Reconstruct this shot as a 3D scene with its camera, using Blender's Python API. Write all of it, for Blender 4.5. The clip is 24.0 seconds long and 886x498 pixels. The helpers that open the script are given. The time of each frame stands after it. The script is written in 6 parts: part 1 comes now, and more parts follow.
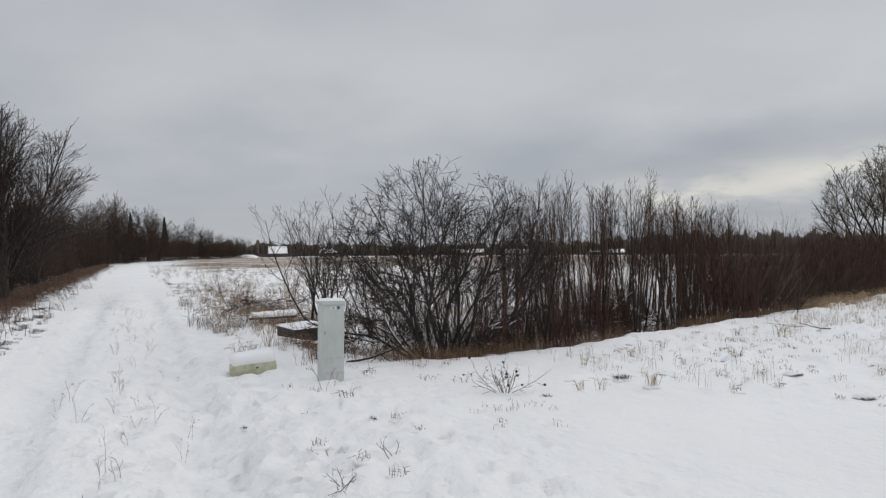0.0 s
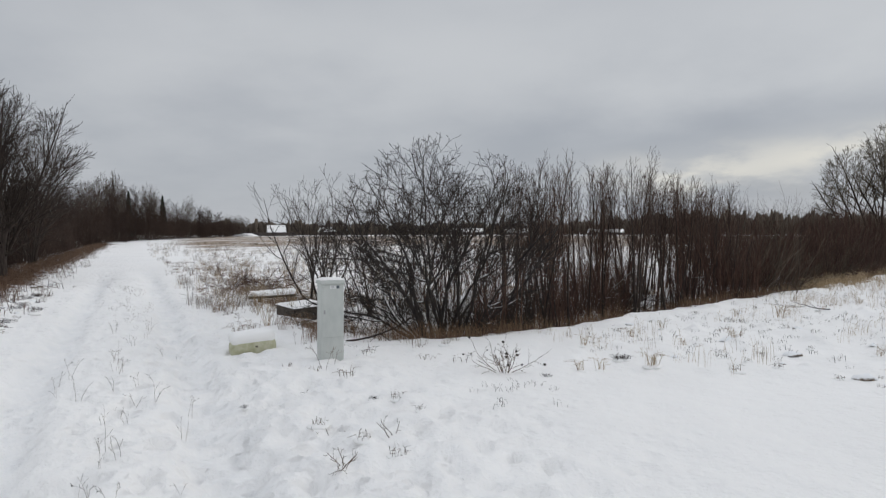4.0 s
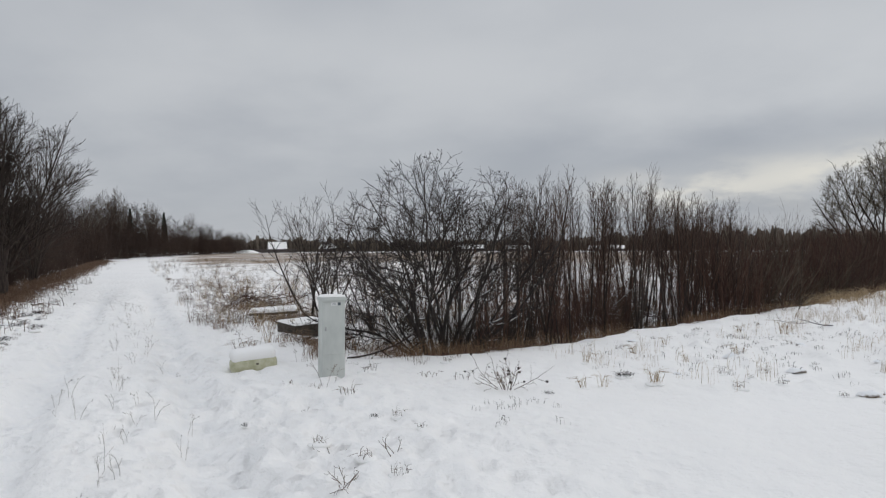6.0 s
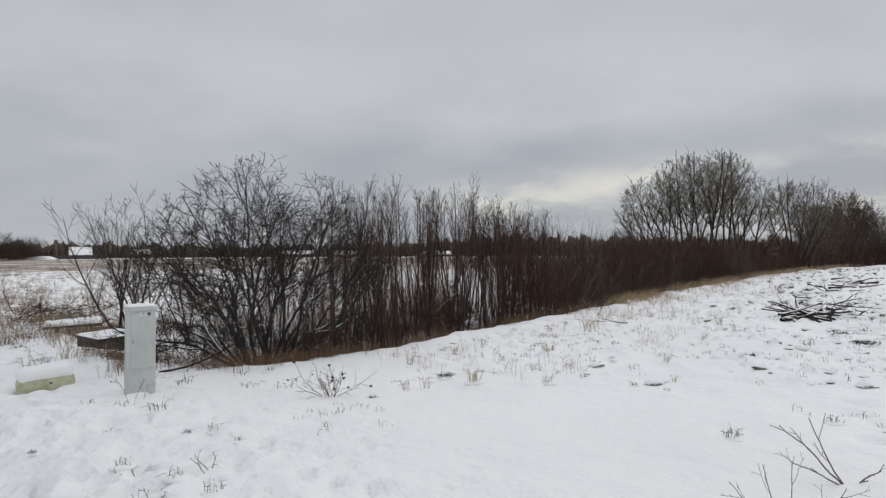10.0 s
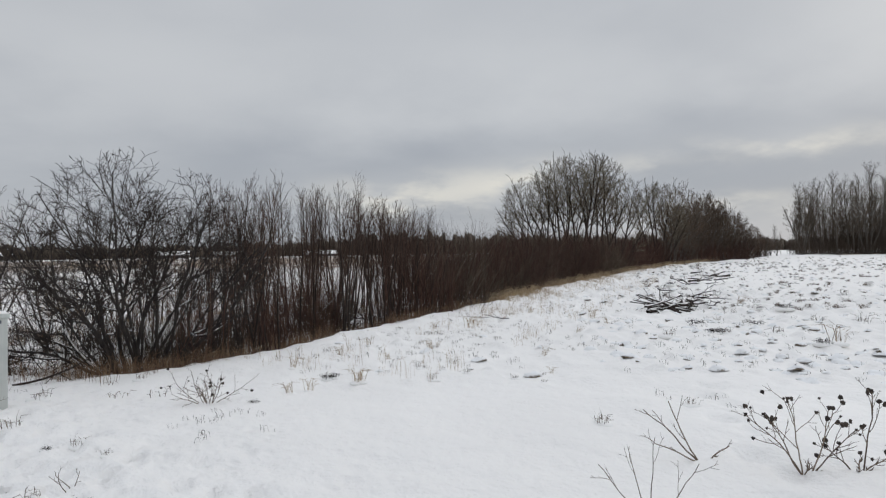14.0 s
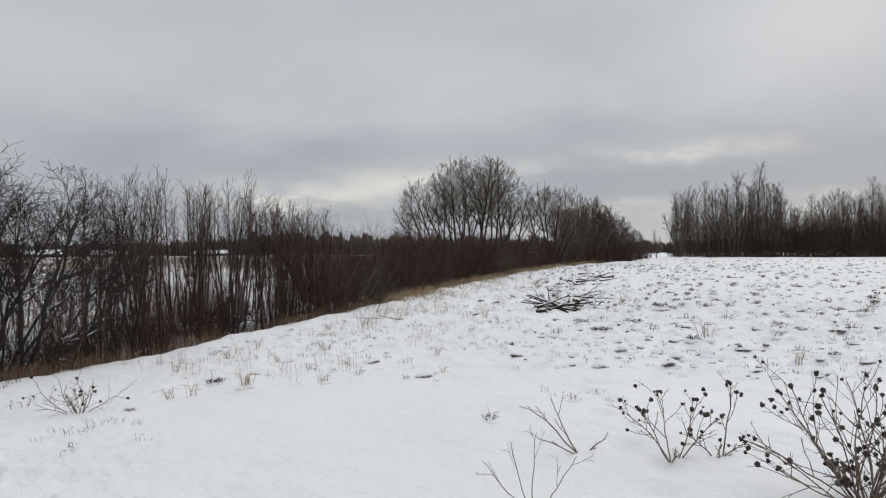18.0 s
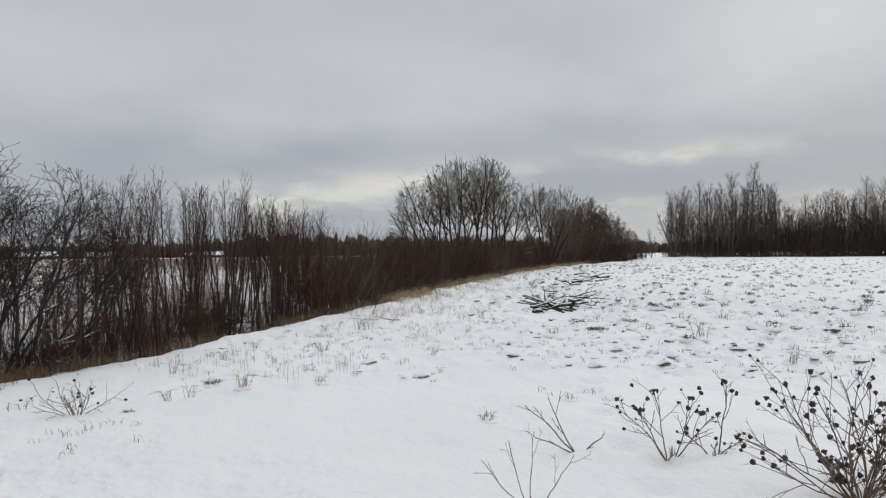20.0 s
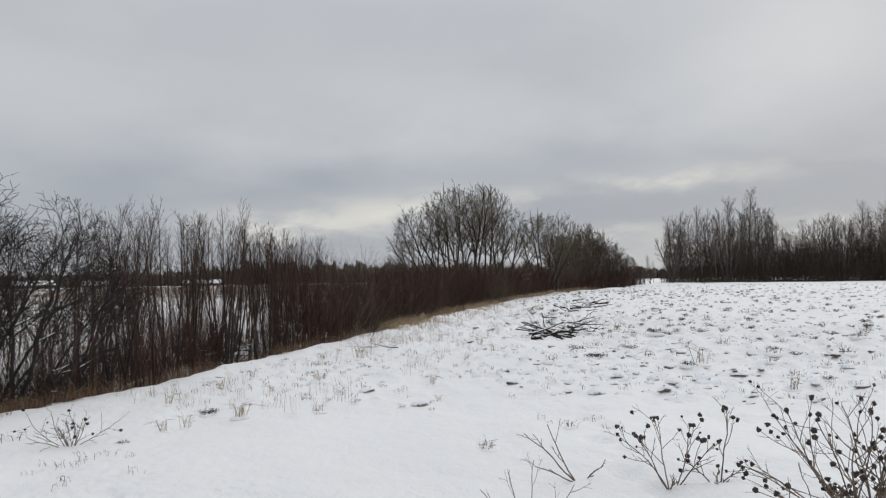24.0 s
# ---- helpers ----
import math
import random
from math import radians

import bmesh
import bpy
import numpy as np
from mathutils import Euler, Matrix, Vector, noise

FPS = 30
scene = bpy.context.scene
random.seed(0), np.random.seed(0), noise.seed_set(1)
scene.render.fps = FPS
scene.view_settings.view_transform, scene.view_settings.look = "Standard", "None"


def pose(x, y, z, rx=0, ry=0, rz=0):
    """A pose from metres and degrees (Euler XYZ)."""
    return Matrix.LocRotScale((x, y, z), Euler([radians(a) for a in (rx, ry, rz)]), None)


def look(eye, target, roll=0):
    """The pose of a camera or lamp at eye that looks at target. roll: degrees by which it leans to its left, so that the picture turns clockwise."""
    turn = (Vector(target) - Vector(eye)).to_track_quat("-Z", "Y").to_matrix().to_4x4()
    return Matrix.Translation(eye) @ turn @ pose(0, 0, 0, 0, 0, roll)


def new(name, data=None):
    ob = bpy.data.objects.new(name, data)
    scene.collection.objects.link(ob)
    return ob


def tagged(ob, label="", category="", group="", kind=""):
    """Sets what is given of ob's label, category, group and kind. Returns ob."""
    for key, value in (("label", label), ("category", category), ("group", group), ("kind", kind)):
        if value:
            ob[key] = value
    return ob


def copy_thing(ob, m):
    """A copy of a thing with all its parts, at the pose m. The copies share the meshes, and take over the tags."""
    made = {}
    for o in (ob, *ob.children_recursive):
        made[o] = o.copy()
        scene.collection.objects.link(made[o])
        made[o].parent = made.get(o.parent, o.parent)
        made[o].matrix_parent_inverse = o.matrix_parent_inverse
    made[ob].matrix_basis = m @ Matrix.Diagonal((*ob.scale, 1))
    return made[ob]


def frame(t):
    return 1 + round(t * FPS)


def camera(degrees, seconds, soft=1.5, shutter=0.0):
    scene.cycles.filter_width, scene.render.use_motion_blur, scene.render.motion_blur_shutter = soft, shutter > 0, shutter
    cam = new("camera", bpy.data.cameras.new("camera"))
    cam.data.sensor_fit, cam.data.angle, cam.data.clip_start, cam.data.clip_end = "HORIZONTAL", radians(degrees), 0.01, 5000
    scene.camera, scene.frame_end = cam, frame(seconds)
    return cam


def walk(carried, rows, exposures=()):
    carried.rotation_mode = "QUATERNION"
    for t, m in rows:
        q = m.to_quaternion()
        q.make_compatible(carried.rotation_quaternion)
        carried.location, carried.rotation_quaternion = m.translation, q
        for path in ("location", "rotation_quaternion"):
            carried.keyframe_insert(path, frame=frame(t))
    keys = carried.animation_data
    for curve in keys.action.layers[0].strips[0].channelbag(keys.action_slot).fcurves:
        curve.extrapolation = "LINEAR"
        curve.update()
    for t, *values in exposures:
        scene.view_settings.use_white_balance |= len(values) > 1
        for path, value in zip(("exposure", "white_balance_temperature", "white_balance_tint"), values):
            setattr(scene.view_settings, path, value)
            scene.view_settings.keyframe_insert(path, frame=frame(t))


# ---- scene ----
# ---- camera ----
cam = camera(67.91, 24.0, soft=1.25, shutter=0.08)
EYE = 1.6
ROWS = [
    (0, -0.000, 0.000, 0.30, 0.34, -0.00), (0.5, 0.001, -0.000, 0.31, 0.38, 0.22), (1, 0.007, 0.005, 0.37, 0.21, 0.21), (1.5, -0.002, 0.002, 0.41, 0.21, 0.15),
    (1.8, -0.002, 0.003, 0.39, 0.15, 0.20), (1.9, -0.002, 0.003, 0.15, 0.13, 0.30), (2, -0.002, 0.004, -0.73, 0.11, 0.41), (2.1, -0.002, 0.003, -4.25, 0.13, 0.47),
    (2.2, -0.002, 0.002, -6.85, 0.15, 0.53), (2.3, -0.002, 0.001, -7.95, 0.17, 0.59), (2.4, -0.002, 0.001, -8.50, 0.18, 0.66), (2.5, -0.002, -0.000, -8.67, 0.20, 0.72),
    (4.5, -0.020, 0.059, -0.13, 0.15, -0.26), (5, -0.015, 0.060, -0.11, 0.30, -0.09), (5.5, -0.023, 0.061, -0.02, 0.23, -0.03), (6, -0.024, 0.057, -0.06, 0.24, -0.03),
    (6.5, -0.027, 0.049, -0.05, 0.18, -0.00), (6.6, -0.021, 0.045, -0.05, 0.23, -0.03), (6.7, -0.015, 0.042, -0.05, 0.28, -0.40), (6.8, -0.009, 0.038, -0.06, 0.36, -2.80),
    (6.9, -0.003, 0.035, -0.07, 0.46, -6.80), (7, 0.003, 0.031, -0.02, 0.54, -9.94), (7.1, 0.004, 0.031, 0.08, 0.50, -11.25), (7.2, 0.005, 0.030, 0.23, 0.44, -11.35),
    (7.3, 0.006, 0.030, 0.38, 0.38, -11.10), (7.5, 0.009, 0.029, 0.52, 0.26, -10.88), (8, 0.011, 0.033, 0.72, 0.24, -10.95), (8.5, 0.016, 0.031, 0.60, 0.30, -11.19),
    (9, 0.013, 0.026, 0.54, 0.20, -11.13), (9.5, 0.023, 0.029, 0.45, 0.22, -11.13), (9.7, 0.029, 0.024, 0.44, 0.22, -11.20), (9.8, 0.033, 0.022, 0.42, 0.23, -11.60),
    (9.9, 0.036, 0.019, 0.39, 0.24, -13.00), (10, 0.039, 0.017, 0.37, 0.26, -14.74), (10.1, 0.037, 0.016, 0.36, 0.29, -16.50), (10.2, 0.035, 0.016, 0.37, 0.31, -17.25),
    (10.35, 0.032, 0.015, 0.38, 0.32, -17.28), (10.5, 0.029, 0.014, 0.38, 0.34, -17.21), (12.5, 0.031, 0.008, 0.37, 0.85, -17.09), (12.9, 0.039, 0.004, 0.34, 0.82, -17.20),
    (13, 0.041, 0.003, 0.29, 0.82, -17.59), (13.1, 0.042, -0.002, 0.27, 0.79, -19.40), (13.2, 0.043, -0.007, 0.23, 0.76, -21.10), (13.3, 0.044, -0.012, 0.20, 0.73, -23.00),
    (13.4, 0.045, -0.017, 0.17, 0.70, -24.10), (13.5, 0.045, -0.022, 0.17, 0.65, -24.61), (14, 0.057, -0.016, 0.18, 0.79, -24.61), (14.5, 0.056, -0.021, 0.16, 0.77, -24.91),
    (15, 0.052, -0.019, 0.09, 0.70, -24.91), (15.2, 0.057, -0.025, 0.08, 0.70, -25.10), (15.3, 0.059, -0.028, 0.16, 0.71, -25.90), (15.4, 0.062, -0.031, 0.24, 0.72, -27.60),
    (15.5, 0.064, -0.034, 0.30, 0.73, -28.71), (16, 0.058, -0.040, 0.17, 0.67, -28.78), (16.5, 0.058, -0.040, 0.26, 0.51, -28.73), (17, 0.059, -0.039, 0.12, 0.56, -28.73),
    (17.5, 0.065, -0.035, 0.19, 0.66, -28.89), (17.7, 0.081, -0.041, 0.19, 0.55, -29.00), (17.8, 0.089, -0.044, 0.18, 0.50, -30.60), (17.9, 0.098, -0.047, 0.16, 0.46, -32.20),
    (18, 0.106, -0.049, 0.16, 0.41, -33.51), (18.1, 0.102, -0.052, 0.16, 0.37, -33.60), (18.5, 0.086, -0.063, 0.20, 0.22, -33.55), (20.5, 0.075, -0.066, 0.23, 0.66, -33.97),
    (21, 0.076, -0.066, 0.22, 0.64, -33.92), (21.5, 0.077, -0.066, 0.21, 0.69, -34.00), (21.7, 0.076, -0.067, 0.37, 0.67, -34.00), (21.8, 0.076, -0.067, 1.77, 0.66, -34.07),
    (21.9, 0.076, -0.068, 3.07, 0.65, -34.13), (22, 0.076, -0.068, 3.11, 0.64, -34.16), (22.2, 0.077, -0.069, 2.72, 0.67, -34.08), (22.5, 0.078, -0.070, 2.48, 0.71, -34.01),
    (23, 0.080, -0.067, 2.34, 0.72, -33.95), (23.5, 0.078, -0.068, 2.29, 0.79, -33.99), (24, 0.080, -0.069, 2.56, 0.90, -34.04),
]
walk(cam, [(t, pose(x, y, EYE, 90 + p, r, yaw)) for t, x, y, p, r, yaw in ROWS],
     exposures=[(0.0, 0.0)])

# ---- world and sun: an overcast winter sky ----
SUN_AZ, SUN_EL = -70.0, 24.0      # degrees; azimuth counted anticlockwise from +y


def build_world():
    w = bpy.data.worlds.new("overcast_sky")
    scene.world = w
    w.use_nodes = True
    nt = w.node_tree
    nt.nodes.clear()
    N, L = nt.nodes.new, nt.links.new
    out = N("ShaderNodeOutputWorld")
    bg = N("ShaderNodeBackground")
    bg.inputs["Strength"].default_value = 1.0
    L(bg.outputs[0], out.inputs[0])
    tc = N("ShaderNodeTexCoord")
    sep = N("ShaderNodeSeparateXYZ")
    L(tc.outputs["Generated"], sep.inputs[0])

    def m(op, a, b=None, clamp=False):
        n = N("ShaderNodeMath")
        n.operation, n.use_clamp = op, clamp
        for i, q in enumerate((a, b)):
            if q is None:
                continue
            if isinstance(q, (int, float)):
                n.inputs[i].default_value = q
            else:
                L(q, n.inputs[i])
        return n.outputs[0]

    def mix(f, a, b):
        n = N("ShaderNodeMix")
        n.data_type = "RGBA"
        for i, q in ((0, f), (6, a), (7, b)):
            if isinstance(q, (int, float)):
                n.inputs[i].default_value = q
            elif isinstance(q, tuple):
                n.inputs[i].default_value = (*q, 1)
            else:
                L(q, n.inputs[i])
        return n.outputs[2]

    def ramp(x, lo, hi, a=0.0, b=1.0):
        n = N("ShaderNodeMapRange")
        n.interpolation_type = "SMOOTHSTEP"
        L(x, n.inputs[0])
        for i, q in enumerate((lo, hi, a, b)):
            n.inputs[i + 1].default_value = q
        return n.outputs[0]

    z = m("MAXIMUM", sep.outputs[2], 0.0)
    # the cloud deck as a plane overhead: direction divided by height
    den = m("ADD", z, 0.28)
    cmb = N("ShaderNodeCombineXYZ")
    L(m("DIVIDE", sep.outputs[0], den), cmb.inputs[0])
    L(m("DIVIDE", sep.outputs[1], den), cmb.inputs[1])

    def clouds(scale, seed, detail, rough=0.5):
        mp = N("ShaderNodeMapping")
        mp.inputs["Location"].default_value = seed
        L(cmb.outputs[0], mp.inputs[0])
        n = N("ShaderNodeTexNoise")
        n.inputs["Scale"].default_value = scale
        n.inputs["Detail"].default_value = detail
        n.inputs["Roughness"].default_value = rough
        L(mp.outputs[0], n.inputs["Vector"])
        return n.outputs[0]

    big = clouds(0.55, CLOUD_BIG, 3.0, 0.45)
    fine = clouds(1.6, CLOUD_FINE, 5.0, 0.52)
    # bearing and height of each direction, ruffled by the noise so that no cloud has a clean edge
    az = m("ADD", m("MULTIPLY", m("ARCTAN2", m("MULTIPLY", sep.outputs[0], -1.0), sep.outputs[1]), 57.3), m("MULTIPLY", m("SUBTRACT", big, 0.5), 26.0))
    el = m("ADD", m("MULTIPLY", m("ARCSINE", z), 57.3), m("MULTIPLY", m("SUBTRACT", fine, 0.5), 5.0))

    def lobe(a0, wa, e0, we):
        p = m("POWER", m("DIVIDE", m("SUBTRACT", az, a0), wa), 2.0)
        r = m("POWER", m("DIVIDE", m("SUBTRACT", el, e0), we), 2.0)
        return m("POWER", 2.718, m("MULTIPLY", m("ADD", p, r), -1.0))

    shade = m("ADD", m("MULTIPLY", ramp(big, 0.3, 0.7), 0.44), m("MULTIPLY", ramp(fine, 0.3, 0.7), 0.24))
    for a0, wa, e0, we, k in CLOUDS:
        shade = m("ADD", shade, m("MULTIPLY", lobe(a0, wa, e0, we), k))
    shade = m("MINIMUM", m("MAXIMUM", shade, 0.0), 1.0)
    deck = mix(shade, DECK_DARK, DECK_LIGHT)
    # brighter overhead than low down, as any overcast sky is
    lift = m("ADD", 0.90, m("MULTIPLY", ramp(z, 0.30, 1.0), 1.0))
    # thin cream-coloured breaks low over the land
    breaks = 0.0
    for a0, wa, e0, we, k in BREAKS:
        breaks = m("ADD", m("MULTIPLY", lobe(a0, wa, e0, we), k), breaks)
    wisp = clouds(3.4, CLOUD_BIG, 5.0, 0.55)
    breaks = m("MULTIPLY", m("MINIMUM", breaks, 1.0), ramp(wisp, 0.36, 0.58, 0.25, 1.0))
    deck = mix(breaks, deck, (0.80, 0.78, 0.72))
    vm = N("ShaderNodeVectorMath")
    vm.operation = "SCALE"
    L(deck, vm.inputs[0])
    L(lift, vm.inputs["Scale"])
    sky = N("ShaderNodeTexSky")
    sky.sky_type, sky.sun_disc = "NISHITA", False
    sky.sun_elevation, sky.sun_rotation = radians(SUN_EL), radians(-SUN_AZ)
    vs = N("ShaderNodeVectorMath")
    vs.operation = "SCALE"
    vs.inputs["Scale"].default_value = 0.1
    L(sky.outputs[0], vs.inputs[0])
    L(mix(0.965, vs.outputs[0], vm.outputs[0]), bg.inputs["Color"])


CLOUD_BIG, CLOUD_FINE = (3.1, 1.7, 0.0), (7.3, 2.2, 0.0)
DECK_DARK, DECK_LIGHT = (0.408, 0.4365, 0.485), (0.700, 0.718, 0.738)
# bearing, half width, height, half height (degrees) and strength of the lighter and darker clouds, and of the breaks
CLOUDS = ((21, 16, 16, 7, 0.30), (-20, 16, 15, 5, 0.30), (-60, 13, 15, 6, 0.38), (-34, 12, 18, 4, -0.12), (4, 12, 18, 5, 0.10), (9, 6, 21, 2.5, -0.16), (-23, 11, 8.0, 2.0, -0.26), (-29, 4, 3.6, 0.9, -0.4),
          (-66, 7, 6.4, 1.6, -0.9), (-54, 7, 5.4, 1.3, -0.85), (-46, 4.5, 4.1, 1.1, -0.55), (-60, 6, 4.0, 1.3, -0.50), (-50, 9, 10.5, 1.6, -0.20), (22, 22, 5, 5, -0.22), (95, 40, 25, 15, 0.2), (180, 50, 20, 14, 0.2), (-120, 40, 22, 14, 0.25))
BREAKS = ((-24, 7, 4.8, 1.5, 1.0), (-31, 4, 6.4, 1.0, 0.8), (-45, 5, 6.6, 0.7, 0.6), (-57, 8, 8.0, 0.8, 0.75), (-50, 4, 2.9, 0.7, 0.6), (-64, 5, 3.2, 0.8, 0.4), (-98, 12, 6.0, 1.6, 0.6), (-140, 30, 6, 2, 0.6))
build_world()
sun = new("sun", bpy.data.lights.new("sun", "SUN"))
sun.data.energy, sun.data.angle, sun.data.color = 0.55, radians(40), (1.0, 0.96, 0.9)
_a, _e = radians(SUN_AZ), radians(SUN_EL)
sun.matrix_world = look((-30 * math.sin(_a) * math.cos(_e), 30 * math.cos(_a) * math.cos(_e), 30 * math.sin(_e)), (0, 0, 0))


# ---- materials ----
def material(name, build):
    m = bpy.data.materials.new(name)
    m.use_nodes = True
    nt = m.node_tree
    bsdf = nt.nodes["Principled BSDF"]
    build(nt, bsdf)
    return m


def noise_tex(nt, scale, detail=4.0, rough=0.55, coord="Object", stretch=(1, 1, 1)):
    tc = nt.nodes.new("ShaderNodeTexCoord")
    mp = nt.nodes.new("ShaderNodeMapping")
    mp.inputs["Scale"].default_value = stretch
    nt.links.new(tc.outputs[coord], mp.inputs[0])
    n = nt.nodes.new("ShaderNodeTexNoise")
    for k, v in (("Scale", scale), ("Detail", detail), ("Roughness", rough)):
        n.inputs[k].default_value = v
    nt.links.new(mp.outputs[0], n.inputs["Vector"])
    return n.outputs[0]


def ramp_col(nt, fac, *stops):
    n = nt.nodes.new("ShaderNodeValToRGB")
    el = n.color_ramp.elements
    while len(el) < len(stops):
        el.new(0.5)
    for e, (p, c) in zip(el, stops):
        e.position, e.color = p, (*c, 1)
    nt.links.new(fac, n.inputs[0])
    return n.outputs[0]


def mixc(nt, fac, a, b, mode="MIX"):
    n = nt.nodes.new("ShaderNodeMix")
    n.data_type, n.blend_type = "RGBA", mode
    for i, q in ((0, fac), (6, a), (7, b)):
        if isinstance(q, (int, float)):
            n.inputs[i].default_value = q
        elif isinstance(q, tuple):
            n.inputs[i].default_value = (*q, 1)
        else:
            nt.links.new(q, n.inputs[i])
    return n.outputs[2]


def calc(nt, op, a, b=0.0, clamp=False):
    n = nt.nodes.new("ShaderNodeMath")
    n.operation, n.use_clamp = op, clamp
    for i, q in enumerate((a, b)):
        if isinstance(q, (int, float)):
            n.inputs[i].default_value = q
        else:
            nt.links.new(q, n.inputs[i])
    return n.outputs[0]


def ramp_fac(nt, x, lo, hi):
    n = nt.nodes.new("ShaderNodeMapRange")
    nt.links.new(x, n.inputs[0])
    n.inputs[1].default_value, n.inputs[2].default_value = lo, hi
    return n.outputs[0]


def bump(nt, bsdf, height, strength, distance):
    b = nt.nodes.new("ShaderNodeBump")
    b.inputs["Strength"].default_value, b.inputs["Distance"].default_value = strength, distance
    nt.links.new(height, b.inputs["Height"])
    nt.links.new(b.outputs[0], bsdf.inputs["Normal"])


def spread(nt, bsdf, *stops):
    """Colour that differs from one object to the next and along each one."""
    info = nt.nodes.new("ShaderNodeObjectInfo")
    island = nt.nodes.new("ShaderNodeNewGeometry")
    f = calc(nt, "ADD", calc(nt, "MULTIPLY", info.outputs["Random"], 0.35), calc(nt, "MULTIPLY", island.outputs["Random Per Island"], 0.4))
    f = calc(nt, "ADD", f, calc(nt, "MULTIPLY", noise_tex(nt, 3.0), 0.25))
    nt.links.new(ramp_col(nt, f, *stops), bsdf.inputs["Base Color"])


def twig_material(name, dark, mid, light, rough=0.8):
    def build(nt, b):
        spread(nt, b, (0.15, dark), (0.5, mid), (0.9, light))
        b.inputs["Roughness"].default_value = rough
        b.inputs["Specular IOR Level"].default_value = 0.2
    return material(name, build)


def bark_material(name, dark, light, frost=0.0):
    def build(nt, b):
        n = noise_tex(nt, 14.0, 6.0, 0.65, stretch=(1, 1, 0.25))
        base = ramp_col(nt, n, (0.35, dark), (0.68, light))
        big = noise_tex(nt, 2.2, 3.0)
        base = mixc(nt, calc(nt, "MULTIPLY", big, 0.5), base, tuple(0.5 * q for q in dark))
        if frost:
            patch = calc(nt, "GREATER_THAN", noise_tex(nt, 5.0, 4.0, 0.7), 1 - frost)
            base = mixc(nt, calc(nt, "MULTIPLY", patch, 0.8), base, (0.62, 0.64, 0.66))
        nt.links.new(base, b.inputs["Base Color"])
        b.inputs["Roughness"].default_value = 0.85
        b.inputs["Specular IOR Level"].default_value = 0.25
        bump(nt, b, n, 0.5, 0.01)
    return material(name, build)


def snow_build(nt, b):
    n1, n2 = noise_tex(nt, 1.3, 4.0), noise_tex(nt, 55.0, 3.0)
    c = ramp_col(nt, n1, (0.3, (0.855, 0.845, 0.83)), (0.7, (0.905, 0.895, 0.88)))
    nt.links.new(c, b.inputs["Base Color"])
    b.inputs["Roughness"].default_value = 0.65
    b.inputs["Specular IOR Level"].default_value = 0.25
    bump(nt, b, calc(nt, "ADD", n2, calc(nt, "MULTIPLY", noise_tex(nt, 9.0), 2.0)), 0.35, 0.01)


SNOW = material("snow", snow_build)


